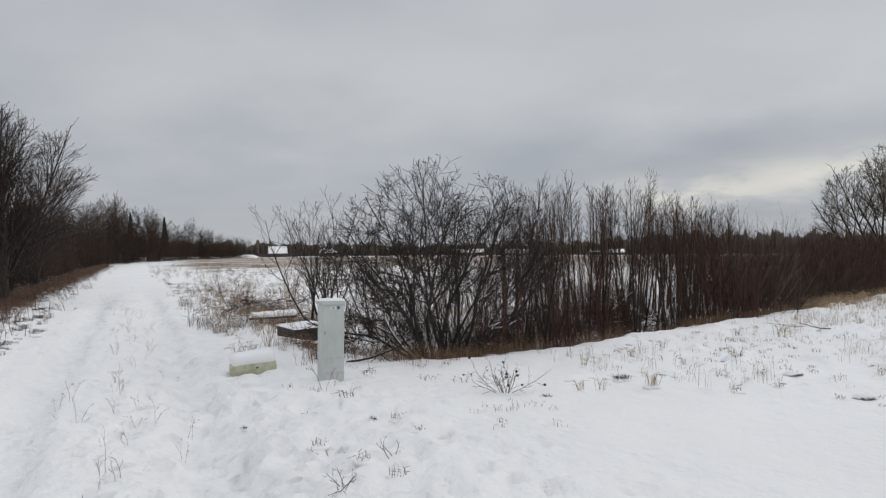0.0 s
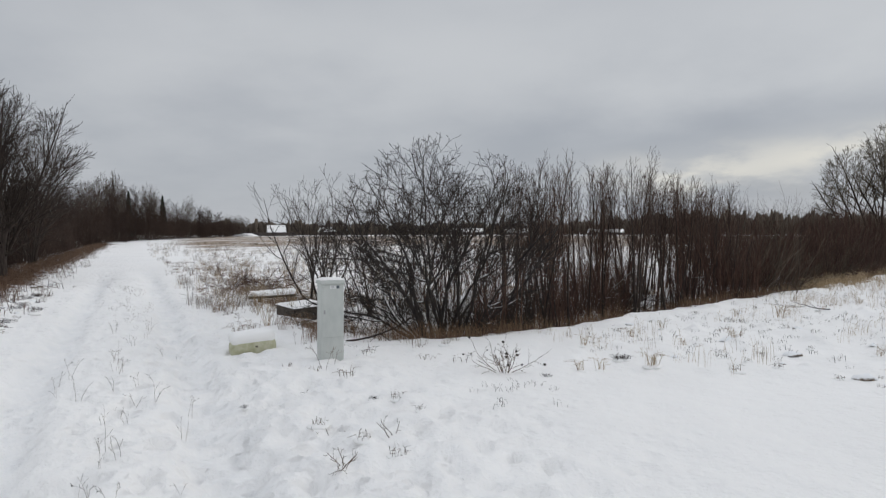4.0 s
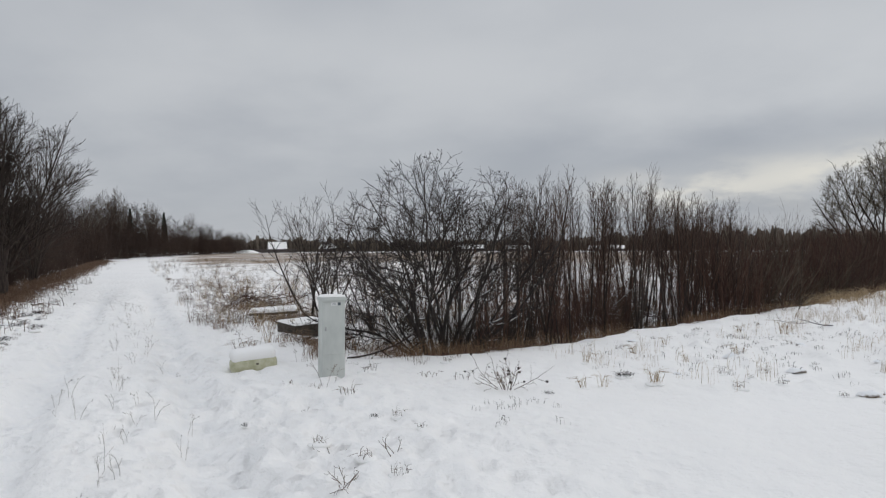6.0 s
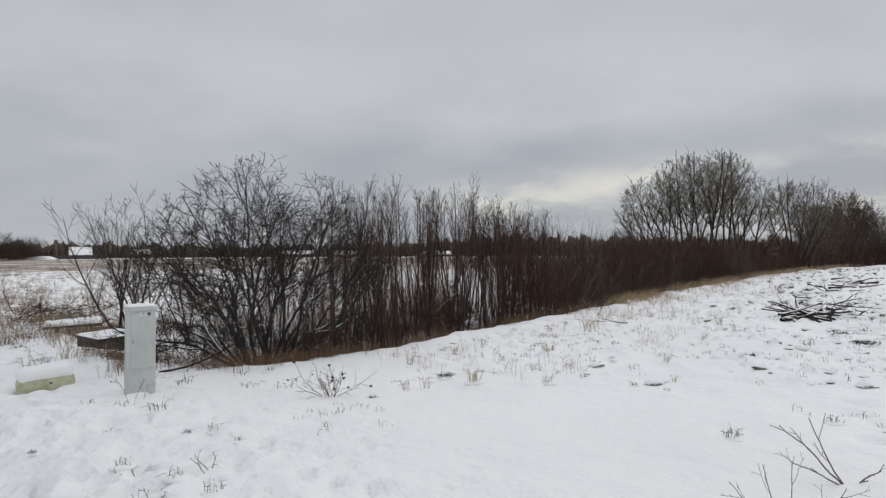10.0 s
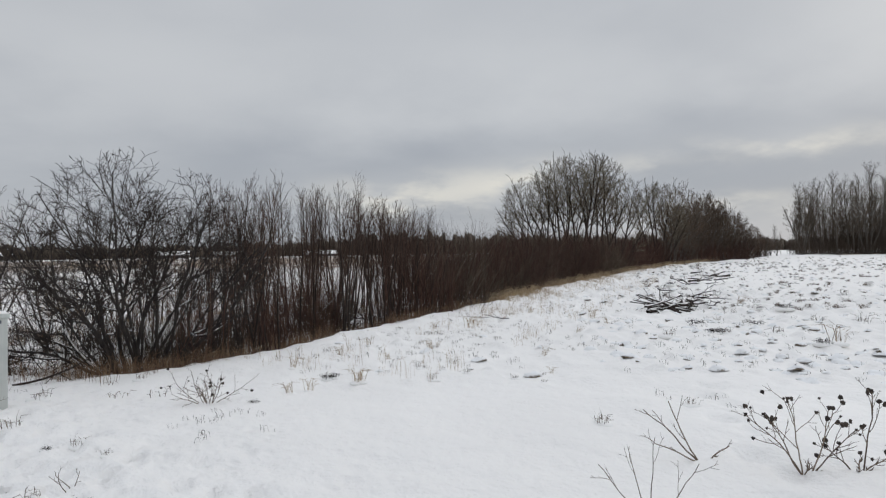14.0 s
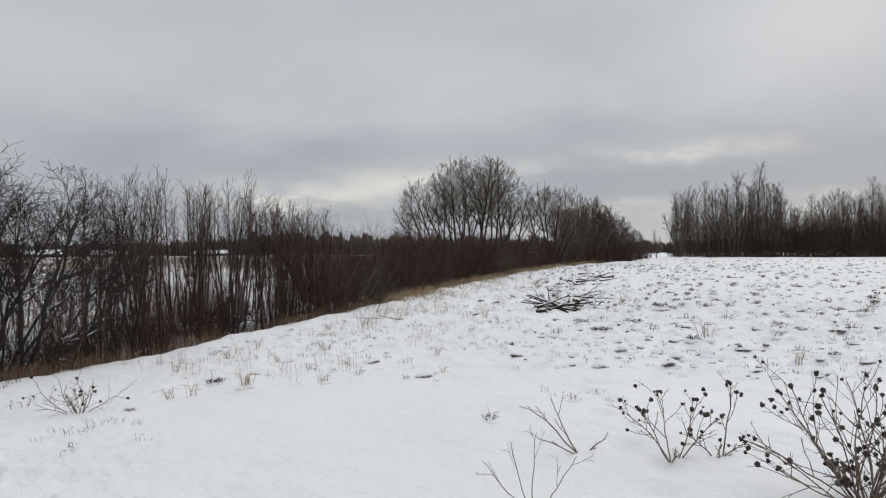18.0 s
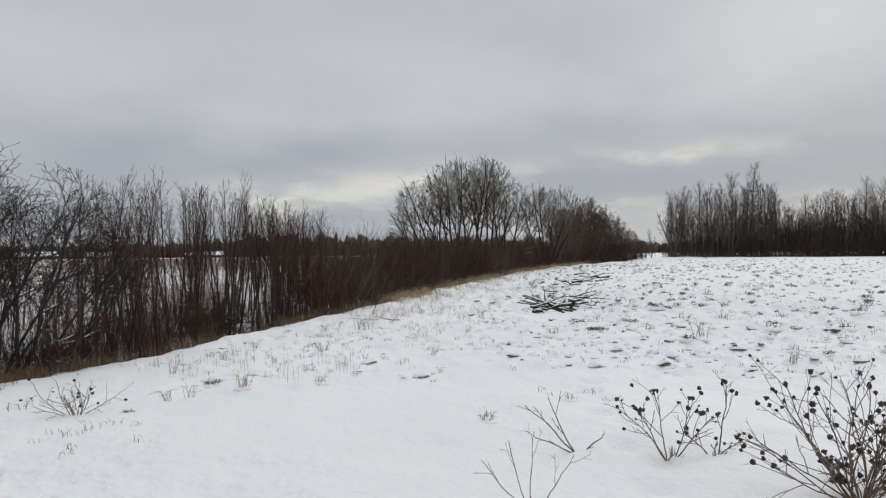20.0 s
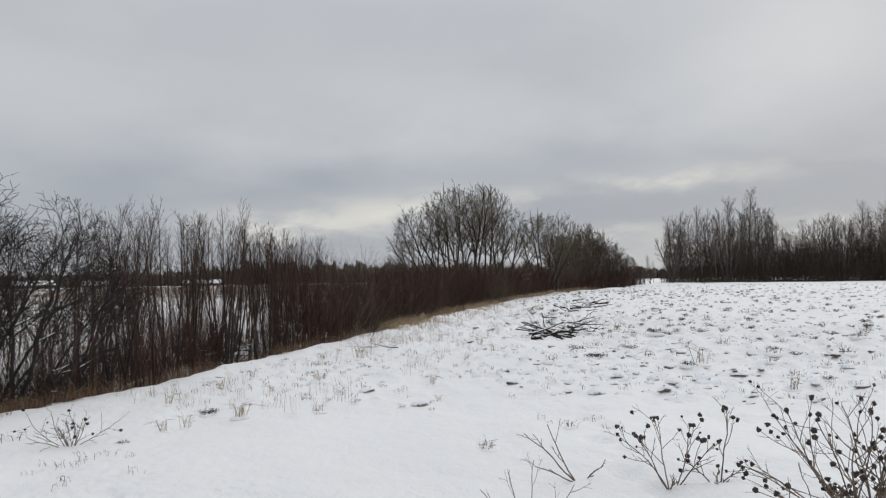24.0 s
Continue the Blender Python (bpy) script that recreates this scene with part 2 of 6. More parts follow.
def ground_build(nt, b):
    """Fresh thin snow, with dead grass showing through where the ground carries it."""
    at = nt.nodes.new("ShaderNodeAttribute")
    at.attribute_name = "grass"
    n_big = noise_tex(nt, 0.35, 4.0)
    n_mid = noise_tex(nt, 2.4, 5.0, 0.65)
    n_fine = noise_tex(nt, 26.0, 4.0, 0.6)
    packed = nt.nodes.new("ShaderNodeAttribute")
    packed.attribute_name = "packed"
    snow = ramp_col(nt, n_big, (0.3, (0.865, 0.85, 0.832)), (0.72, (0.908, 0.893, 0.875)))
    snow = mixc(nt, calc(nt, "MULTIPLY", packed.outputs["Fac"], ramp_fac(nt, n_mid, 0.35, 0.65)), snow, (0.815, 0.81, 0.805))
    blades = noise_tex(nt, 60.0, 3.0, 0.6, stretch=(1, 0.35, 1))
    straw = ramp_col(nt, blades, (0.3, (0.10, 0.065, 0.04)), (0.55, (0.29, 0.205, 0.125)), (0.75, (0.46, 0.36, 0.235)))
    soil = mixc(nt, calc(nt, "MULTIPLY", noise_tex(nt, 0.8), 0.5), straw, (0.14, 0.075, 0.05))
    field = calc(nt, "ADD", calc(nt, "MULTIPLY", n_mid, 0.6), calc(nt, "MULTIPLY", n_fine, 0.4))
    cover = calc(nt, "MULTIPLY", calc(nt, "SUBTRACT", calc(nt, "ADD", field, at.outputs["Fac"]), 1.0), 7.0, True)
    nt.links.new(mixc(nt, cover, snow, soil), b.inputs["Base Color"])
    b.inputs["Roughness"].default_value = 0.7
    b.inputs["Specular IOR Level"].default_value = 0.2
    # dents of many steps in the trodden snow
    tc = nt.nodes.new("ShaderNodeTexCoord")
    warp = nt.nodes.new("ShaderNodeVectorMath")
    warp.operation = "ADD"
    nt.links.new(tc.outputs["Object"], warp.inputs[0])
    jit = nt.nodes.new("ShaderNodeTexNoise")
    jit.inputs["Scale"].default_value = 3.0
    half = nt.nodes.new("ShaderNodeVectorMath")
    half.operation = "SCALE"
    half.inputs["Scale"].default_value = 0.35
    nt.links.new(jit.outputs["Color"], half.inputs[0])
    nt.links.new(half.outputs[0], warp.inputs[1])
    dent = None
    for scale in (4.4, 8.0):
        vor = nt.nodes.new("ShaderNodeTexVoronoi")
        vor.inputs["Scale"].default_value = scale
        nt.links.new(warp.outputs[0], vor.inputs["Vector"])
        d = calc(nt, "MULTIPLY", ramp_fac(nt, vor.outputs["Distance"], 0.12, 0.48), 4.4 / scale)
        dent = d if dent is None else calc(nt, "ADD", dent, d)
    step = nt.nodes.new("ShaderNodeAttribute")
    step.attribute_name = "trodden"
    dent = calc(nt, "MULTIPLY", calc(nt, "MULTIPLY", dent, step.outputs["Fac"]), 1.6)
    h = calc(nt, "ADD", calc(nt, "ADD", dent, calc(nt, "MULTIPLY", n_fine, 0.3)), calc(nt, "ADD", calc(nt, "MULTIPLY", noise_tex(nt, 6.5, 4.0), 2.4), calc(nt, "MULTIPLY", n_mid, 1.5)))
    bump(nt, b, h, 0.55, 0.032)


GROUND = material("snowy_ground", ground_build)
BARK_DARK = bark_material("dark_bark", (0.024, 0.0175, 0.015), (0.082, 0.062, 0.051), 0.0)
BARK_BUSH = bark_material("bush_bark", (0.02, 0.017, 0.016), (0.085, 0.07, 0.062), 0.33)
BARK_GREY = bark_material("grey_bark", (0.06, 0.052, 0.045), (0.20, 0.18, 0.155), 0.0)
BARK_BIRCH = bark_material("pale_bark", (0.10, 0.085, 0.07), (0.36, 0.335, 0.30), 0.0)
TWIG_BUSH = twig_material("bush_twigs", (0.018, 0.0135, 0.012), (0.040, 0.030, 0.0245), (0.088, 0.068, 0.056))
TWIG_ALDER = twig_material("alder_twigs", (0.030, 0.0175, 0.0135), (0.062, 0.037, 0.027), (0.125, 0.083, 0.062))
TWIG_RED = twig_material("willow_stems", (0.020, 0.0105, 0.008), (0.055, 0.027, 0.020), (0.165, 0.095, 0.068))
TWIG_GREY = twig_material("tree_twigs", (0.066, 0.054, 0.038), (0.14, 0.117, 0.084), (0.27, 0.235, 0.17))
TWIG_FAR = twig_material("far_wood_twigs", (0.048, 0.037, 0.029), (0.090, 0.072, 0.056), (0.17, 0.14, 0.11))
TWIG_UNDER = twig_material("undergrowth_twigs", (0.036, 0.026, 0.020), (0.072, 0.053, 0.041), (0.14, 0.108, 0.085))
TWIG_WOOD = twig_material("wood_twigs", (0.021, 0.0125, 0.0095), (0.044, 0.027, 0.020), (0.085, 0.056, 0.042))
TWIG_OLIVE = twig_material("grey_willow_stems", (0.026, 0.020, 0.014), (0.068, 0.052, 0.037), (0.19, 0.15, 0.11))
TWIG_BROWN = twig_material("brown_tree_twigs", (0.040, 0.026, 0.018), (0.085, 0.058, 0.040), (0.16, 0.115, 0.08))
STRAW = twig_material("dry_grass", (0.16, 0.105, 0.06), (0.34, 0.245, 0.145), (0.52, 0.42, 0.28))
STRAW_RED = twig_material("rusty_grass", (0.060, 0.034, 0.022), (0.15, 0.090, 0.056), (0.34, 0.24, 0.15))
VERGE = twig_material("dark_verge_grass", (0.038, 0.022, 0.016), (0.095, 0.056, 0.038), (0.21, 0.14, 0.09))
FIELD_WEED = twig_material("brown_field_weeds", (0.05, 0.038, 0.031), (0.13, 0.096, 0.072), (0.34, 0.28, 0.21))
WEED = twig_material("dry_weed_stems", (0.06, 0.044, 0.034), (0.15, 0.112, 0.085), (0.30, 0.24, 0.18))
BURR = twig_material("seed_heads", (0.012, 0.010, 0.010), (0.03, 0.024, 0.022), (0.07, 0.055, 0.045))
SPRUCE = twig_material("spruce_green", (0.012, 0.018, 0.014), (0.022, 0.032, 0.024), (0.04, 0.05, 0.04))


# ---- building blocks ----
def mesh_of(name, V, F, mat, smooth=True):
    """A mesh from arrays of corners and of four-sided faces."""
    V, F = np.asarray(V, float).reshape(-1, 3), np.asarray(F, int).reshape(-1, 4)
    me = bpy.data.meshes.new(name)
    me.vertices.add(len(V))
    me.vertices.foreach_set("co", V.ravel())
    me.loops.add(F.size)
    me.loops.foreach_set("vertex_index", F.ravel())
    me.polygons.add(len(F))
    me.polygons.foreach_set("loop_start", np.arange(len(F)) * 4)
    me.polygons.foreach_set("use_smooth", np.full(len(F), smooth))
    me.update(calc_edges=True)
    me.materials.append(mat)
    return me


def thing(name, label, category, group="", x=0.0, y=0.0, z=0.0, rz=0.0):
    ob = tagged(new(name), label, category, group)
    ob.empty_display_size = 0.2
    ob.matrix_basis = pose(x, y, z, 0, 0, rz)
    return ob


def hang(name, me, parent, label=""):
    ob = new(name, me)
    ob.parent = parent
    return tagged(ob, label)


def part(name, bm, mat, parent, label="", smooth=False):
    me = bpy.data.meshes.new(name)
    bm.to_mesh(me)
    bm.free()
    me.materials.append(mat)
    if smooth:
        me.polygons.foreach_set("use_smooth", np.full(len(me.polygons), True))
    return hang(name, me, parent, label)


def tubes(lines, sides=3):
    """Corners and faces of round stems along lines of points; lines: (points, radii)."""
    groups = {}
    for pts, rad in lines:
        groups.setdefault(len(pts), []).append((pts, rad))
    VV, FF, base = [], [], 0
    ang = np.arange(sides) * 2 * math.pi / sides
    for n, rows in groups.items():
        P = np.array([q[0] for q in rows], float)
        R = np.array([q[1] for q in rows])
        D = P[:, -1] - P[:, 0]
        D /= np.linalg.norm(D, axis=1, keepdims=True) + 1e-9
        ref = np.where(np.abs(D[:, 2:3]) > 0.8, np.array([[1.0, 0.2, 0]]), np.array([[0.1, 0.2, 1.0]]))
        U = np.cross(D, ref)
        U /= np.linalg.norm(U, axis=1, keepdims=True) + 1e-9
        W = np.cross(D, U)
        ring = np.cos(ang)[None, :, None] * U[:, None] + np.sin(ang)[None, :, None] * W[:, None]
        V = P[:, :, None, :] + R[:, :, None, None] * ring[:, None]
        B = len(rows)
        i = np.arange(B)[:, None, None] * n * sides + np.arange(n - 1)[None, :, None] * sides
        j, k = np.arange(sides)[None, None], (np.arange(sides)[None, None] + 1) % sides
        F = np.stack([i + j, i + k, i + k + sides, i + j + sides], -1) + base
        VV.append(V.reshape(-1, 3))
        FF.append(F.reshape(-1, 4))
        base += B * n * sides
    return np.concatenate(VV), np.concatenate(FF)


def ribbons(lines):
    """Flat grass blades along lines of points, each as broad as its radii say."""
    P = np.array([q[0] for q in lines])
    R = np.array([q[1] for q in lines])
    n = P.shape[1]
    a = np.arange(len(P)) * 2.399
    side = np.stack([0.75 * np.cos(a), 0.75 * np.sin(a), 0 * a + 0.66], -1)[:, None, :] * R[:, :, None]
    V = np.stack([P - side, P + side], 2).reshape(-1, 3)
    i = np.arange(len(P))[:, None] * n * 2 + np.arange(n - 1)[None] * 2
    return V, np.stack([i, i + 1, i + 3, i + 2], -1).reshape(-1, 4)


def unit(v):
    l = math.sqrt(v[0] * v[0] + v[1] * v[1] + v[2] * v[2]) or 1.0
    return (v[0] / l, v[1] / l, v[2] / l)


def turned(d, angle, roll):
    """d leaned by angle (degrees) towards a side given by roll."""
    a = (0.0, 0.0, 1.0) if abs(d[2]) < 0.95 else (1.0, 0.0, 0.0)
    u = unit((d[1] * a[2] - d[2] * a[1], d[2] * a[0] - d[0] * a[2], d[0] * a[1] - d[1] * a[0]))
    w = (d[1] * u[2] - d[2] * u[1], d[2] * u[0] - d[0] * u[2], d[0] * u[1] - d[1] * u[0])
    s, c, cr, sr = math.sin(radians(angle)), math.cos(radians(angle)), math.cos(roll), math.sin(roll)
    return tuple(d[i] * c + s * (u[i] * cr + w[i] * sr) for i in range(3))


def inside(p, crown):
    """Whether a place lies in the rounded outline (centre, half sizes) of a crown."""
    return sum(((p[j] - crown[0][j]) / crown[1][j]) ** 2 for j in range(3)) < 1.0


def grow(rng, p, d, length, r, lv, spec, out, crown=None):
    """One stem with its side stems. spec, a row a level: pieces, wobble, pull upwards, side stems, first place, angle, length share, radius share, tip."""
    n, wob, up, kids, lo, ang, lf, rf, tip = spec[lv]
    pts, dirs = [p], [d]
    step = length / n
    for _ in range(n):
        d = unit((d[0] + rng.uniform(-wob, wob), d[1] + rng.uniform(-wob, wob), d[2] + rng.uniform(-wob, wob) + up))
        p = (p[0] + d[0] * step, p[1] + d[1] * step, p[2] + d[2] * step)
        pts.append(p)
        dirs.append(d)
        if crown and lv < 3 and p[2] > 0.5 * crown[0][2] and not inside(p, crown):
            break
    if len(pts) <= n:
        # cut short by the outline: fewer and shorter side stems
        share = (len(pts) - 1) / n
        kids, length = max(1, round(kids * share)), length * share
    n = len(pts) - 1
    rad = [r * (1 - (1 - tip) * i / n) for i in range(n + 1)]
    out.append((lv, pts, rad))
    if lv + 1 >= len(spec):
        return
    turn = rng.uniform(0, 6.28)
    for k in range(kids):
        t = lo + (1 - lo) * (k + rng.random()) / kids
        f = min(t * n, n - 1e-6)
        i = int(f)
        f -= i
        q = tuple(pts[i][j] * (1 - f) + pts[i + 1][j] * f for j in range(3))
        turn += 2.4 + rng.uniform(-0.5, 0.5)
        nd = turned(dirs[i], ang * rng.uniform(0.7, 1.3), turn)
        grow(rng, q, nd, length * lf * rng.uniform(0.6, 1.15) * (1.15 - 0.55 * t), max(rad[i] * rf, 0.0012), lv + 1, spec, out, crown)


def pick(out, *levels):
    return [(p, r) for lv, p, r in out if lv in levels]


def snow_on(out, levels, min_r, rng, share=0.6, steep=0.75):
    """Snow lying along the upper side of the flatter stems, unbroken on each stretch."""
    caps = []
    for lv, p, r in out:
        if lv not in levels or rng.random() > share:
            continue
        run = []
        for i in range(len(p)):
            k = min(i, len(p) - 2)
            way = unit(tuple(p[k + 1][j] - p[k][j] for j in range(3)))
            flat = abs(way[2]) < steep and r[i] > min_r
            if flat:
                run.append(i)
            if run and (not flat or i == len(p) - 1):
                if len(run) > 1:
                    w = [0.85 * r[k] * (0.4 if k in (run[0], run[-1]) else rng.uniform(0.8, 1.15)) for k in run]
                    caps.append(([(p[k][0], p[k][1], p[k][2] + 0.55 * r[k] + 0.002) for k in run], w))
                run = []
    return caps


def plant(name, label, category, out, mats, group="", names=("trunk", "limbs", "twigs"), sides=(6, 4, 3), levels=((0,), (1,), (2, 3)), caps=None):
    """A plant at the origin, its stems, limbs and twigs as parts."""
    ob = thing(name, label, category, group)
    for nm, lv, s, mt in zip(names, levels, sides, mats):
        rows = pick(out, *lv)
        if rows:
            o = hang(nm, mesh_of(nm, *tubes(rows, s), mt), ob)
            if nm != "trunk":
                tagged(o, kind="stuff")
    if caps:
        tagged(hang("snow", mesh_of("snow", *tubes(caps, 5), SNOW), ob, "thin line of fresh snow"), kind="stuff")
    return ob


def rounded_box(sx, sy, sz, r=0.02, seg=2, z0=0.0):
    bm = bmesh.new()
    bmesh.ops.create_cube(bm, size=1.0)
    bmesh.ops.scale(bm, vec=(sx, sy, sz), verts=bm.verts)
    bmesh.ops.bevel(bm, geom=list(bm.edges), offset=r, segments=seg, affect="EDGES", profile=0.5)
    bmesh.ops.translate(bm, vec=(0, 0, z0 + sz / 2), verts=bm.verts)
    return bm


def smooth(a, b, x):
    t = np.clip((x - a) / (b - a), 0, 1)
    return t * t * (3 - 2 * t)


def fbm(x, y, scale, octaves=3, seed=0):
    """Cheap smooth noise for arrays, about -1 to 1."""
    rs = np.random.RandomState(seed)
    tot, amp, norm = np.zeros_like(x), 1.0, 0.0
    for _ in range(octaves):
        for _ in range(5):
            a, ph, k = rs.uniform(0, 6.283), rs.uniform(0, 6.283), rs.uniform(0.7, 1.4)
            tot += amp * np.sin((x * math.cos(a) + y * math.sin(a)) * k * 6.283 / scale + ph) / 2.2
        norm += amp
        amp *= 0.5
        scale *= 0.47
    return tot / norm


# ---- the lie of the land ----
# bank: the line where the snowy verge drops to the bushes; the land beyond it lies on its left
BANK = np.array([(-52.0, 124.0), (-15.0, 38.0), (-5.6, 17.4), (-3.3, 12.6), (-2.2, 10.3), (-1.2, 9.55), (0.2, 9.5), (2.4, 11.3), (5.6, 14.0), (8.75, 16.6),
                 (15.2, 22.5), (28.8, 34.6), (44.0, 46.5), (60.6, 57.0), (80.0, 67.5), (135.0, 104.0), (400.0, 280.0)])
ROAD_DIR = np.array([-0.4254, 0.9050])
ROAD_AT = np.array([-0.20, 0.0])


def beyond_bank(x, y):
    """Signed distance to the bank (above 0 beyond it), and the way along it from the corner by the big bush."""
    best, side, along = np.full(np.shape(x), 1e9), np.zeros(np.shape(x)), np.zeros(np.shape(x))
    acc = -np.linalg.norm(np.diff(BANK[:7], axis=0), axis=1).sum()
    for a, b in zip(BANK[:-1], BANK[1:]):
        d = b - a
        l = np.linalg.norm(d)
        t = np.clip(((x - a[0]) * d[0] + (y - a[1]) * d[1]) / l ** 2, 0, 1)
        ex, ey = x - a[0] - t * d[0], y - a[1] - t * d[1]
        q = np.hypot(ex, ey)
        s = d[0] * (y - a[1]) - d[1] * (x - a[0])
        hit = q < best - 1e-9
        best, side, along = np.where(hit, q, best), np.where(hit, np.sign(s), side), np.where(hit, acc + t * l, along)
        acc += l
    return best * side, along


def bank_point(s, off=0.0):
    """A place s metres along the bank from the big bush's corner, off metres beyond it."""
    i = 6
    while i < len(BANK) - 2 and s > np.linalg.norm(BANK[i + 1] - BANK[i]):
        s -= np.linalg.norm(BANK[i + 1] - BANK[i])
        i += 1
    d = (BANK[i + 1] - BANK[i]) / np.linalg.norm(BANK[i + 1] - BANK[i])
    return BANK[i] + d * s + np.array([-d[1], d[0]]) * off


def road_across(x, y):
    """Metres to the right of the track's middle."""
    return (x - ROAD_AT[0]) * ROAD_DIR[1] - (y - ROAD_AT[1]) * ROAD_DIR[0]


STEPS = [(3.55 + 0.30 * k + 0.10 * (-1) ** k, 2.45 + 0.40 * k) for k in range(9)] + [(-0.55 - 0.20 * k + 0.12 * (-1) ** k, 3.2 + 0.52 * k) for k in range(13)]


def land(x, y):
    """Height of the ground and how much dead grass it shows."""
    x, y = np.asarray(x, float), np.asarray(y, float)
    d, s = beyond_bank(x, y)
    u = road_across(x, y)
    dist = np.hypot(x, y)
    calm = smooth(400, 60, dist)
    front = smooth(-2.0, 3.0, s)
    d = d + 0.20 * fbm(x, y, 1.9, 3, 5)
    drop = smooth(0.05, 1.3, d)
    z = -drop * (0.42 * front + 0.10 * (1 - front)) + 0.22 * smooth(4, 11, d) * front
    z = z + 0.05 * np.exp(-((d + 0.25) / 0.3) ** 2) * front
    # the track: two ruts, a trodden strip, then a fall on its far left side
    near_road = smooth(2.6, 1.7, np.abs(u)) * (d < 0.5)
    z = z - near_road * (0.12 * np.exp(-((np.abs(u + 0.05 * fbm(x, y, 4.0, 2, 51)) - 0.78) / 0.24) ** 4) - 0.035 * np.exp(-(u / 0.34) ** 2))
    left = smooth(-3.6, -7.0, u)
    z = z - 0.75 * left * (0.5 + 0.5 * smooth(3, 14, y))
    # soft drifts and hummocks
    z = z + calm * (0.035 * fbm(x, y, 3.1, 3, 1) + 0.020 * fbm(x, y, 0.9, 3, 2)) * smooth(0.3, 2.5, dist)
    z = z + 0.07 * np.maximum(fbm(x, y, 0.65, 2, 9) - 0.25, 0) * smooth(6.5, 10, dist) * smooth(40, 20, dist) * smooth(0, 2, x) * (d < -0.2)
    field = smooth(6, 16, x) * (d < 0)
    z = z + calm * field * 0.10 * np.maximum(fbm(x, y, 1.1, 2, 8), -0.15)
    # footprints along the right of the track
    trod = smooth(2.4, 1.0, np.abs(u - 1.3)) * smooth(22, 8, y) * (d < -0.3)
    z = z - near_road * 0.07 * np.maximum(fbm(x, y, 0.55, 3, 31), 0) * smooth(60, 20, dist)
    # clods and broken snow on the left verge
    z = z + 0.10 * smooth(-1.7, -2.3, u) * smooth(-5.0, -4.0, u) * np.maximum(fbm(x, y, 0.8, 3, 61) - 0.15, 0) * smooth(45, 12, dist)
    z = z - 0.09 * trod * np.maximum(fbm(x, y, 0.30, 2, 3) - 0.05, 0)
    for k, (px, py) in enumerate(STEPS):
        z = z - 0.085 * np.exp(-(((x - px) / 0.11) ** 2 + ((y - py) / 0.15) ** 2) ** 1.5)
    # grass cover
    g = np.full(np.shape(x), 0.18)
    bey = smooth(-0.2, 0.5, d)
    open_field = bey * (0.43 + 0.10 * fbm(x, y, 7, 3, 11) + 0.10 * fbm(x, y, 2.6, 2, 12) * smooth(70, 30, dist) + 0.20 * smooth(35, 110, dist) * smooth(330, 250, dist))
    g = np.maximum(g, open_field)
    g = np.maximum(g, front * (0.40 + 0.16 * fbm(x, y, 1.8, 2, 21)) * np.exp(-((d - 0.7) / 0.6) ** 2))
    g = np.maximum(g, front * (0.43 + 0.06 * fbm(x, y, 1.6, 2, 22)) * smooth(0.4, 1.0, d) * smooth(14, 8, d))
    g = np.maximum(g, 0.80 * np.exp(-((u + 3.5) / 0.95) ** 2) * smooth(12, 19, y) * smooth(-0.5, -2, u))
    g = np.maximum(g, 0.42 * smooth(-5, -8, u))
    g = np.where(d < -0.4, g + 0.24 * smooth(16, 90, dist) * smooth(8, 30, x), g)
    g = np.maximum(g, 0.40 * smooth(1.7, 2.6, u) * smooth(-2.6, -0.6, d) * smooth(9, 14, y) * (x < -1))
    g = np.maximum(g, (0.42 + 0.1 * fbm(x, y, 1.4, 2, 41)) * smooth(-1.9, -2.8, u) * smooth(6, 10, y))
    g = np.maximum(g, 0.66 * smooth(128, 134, dist) * (x > 60) * (y < 1.05 * x) * smooth(190, 170, dist))
    g = np.where((np.abs(u) < 1.9) & (u < 1.3), np.minimum(g, 0.1), g)
    bearing = np.degrees(np.arctan2(-x, y))
    g = np.where((bearing < -47) & (bearing > -54) & (dist > 105), np.minimum(g, 0.3), g)
    return z, g


def height(x, y):
    return float(land(np.array([x]), np.array([y]))[0][0])


def graded(lo, hi, step, far, ratio=1.11):
    v = list(np.arange(lo, hi, step))
    w, s = [], step
    q = v[-1]
    while q < far:
        s *= ratio
        q += s
        w.append(q)
    u, s, q = [], step, lo
    while q > -far:
        s *= ratio
        q -= s
        u.append(q)
    return np.array(u[::-1] + v + w)


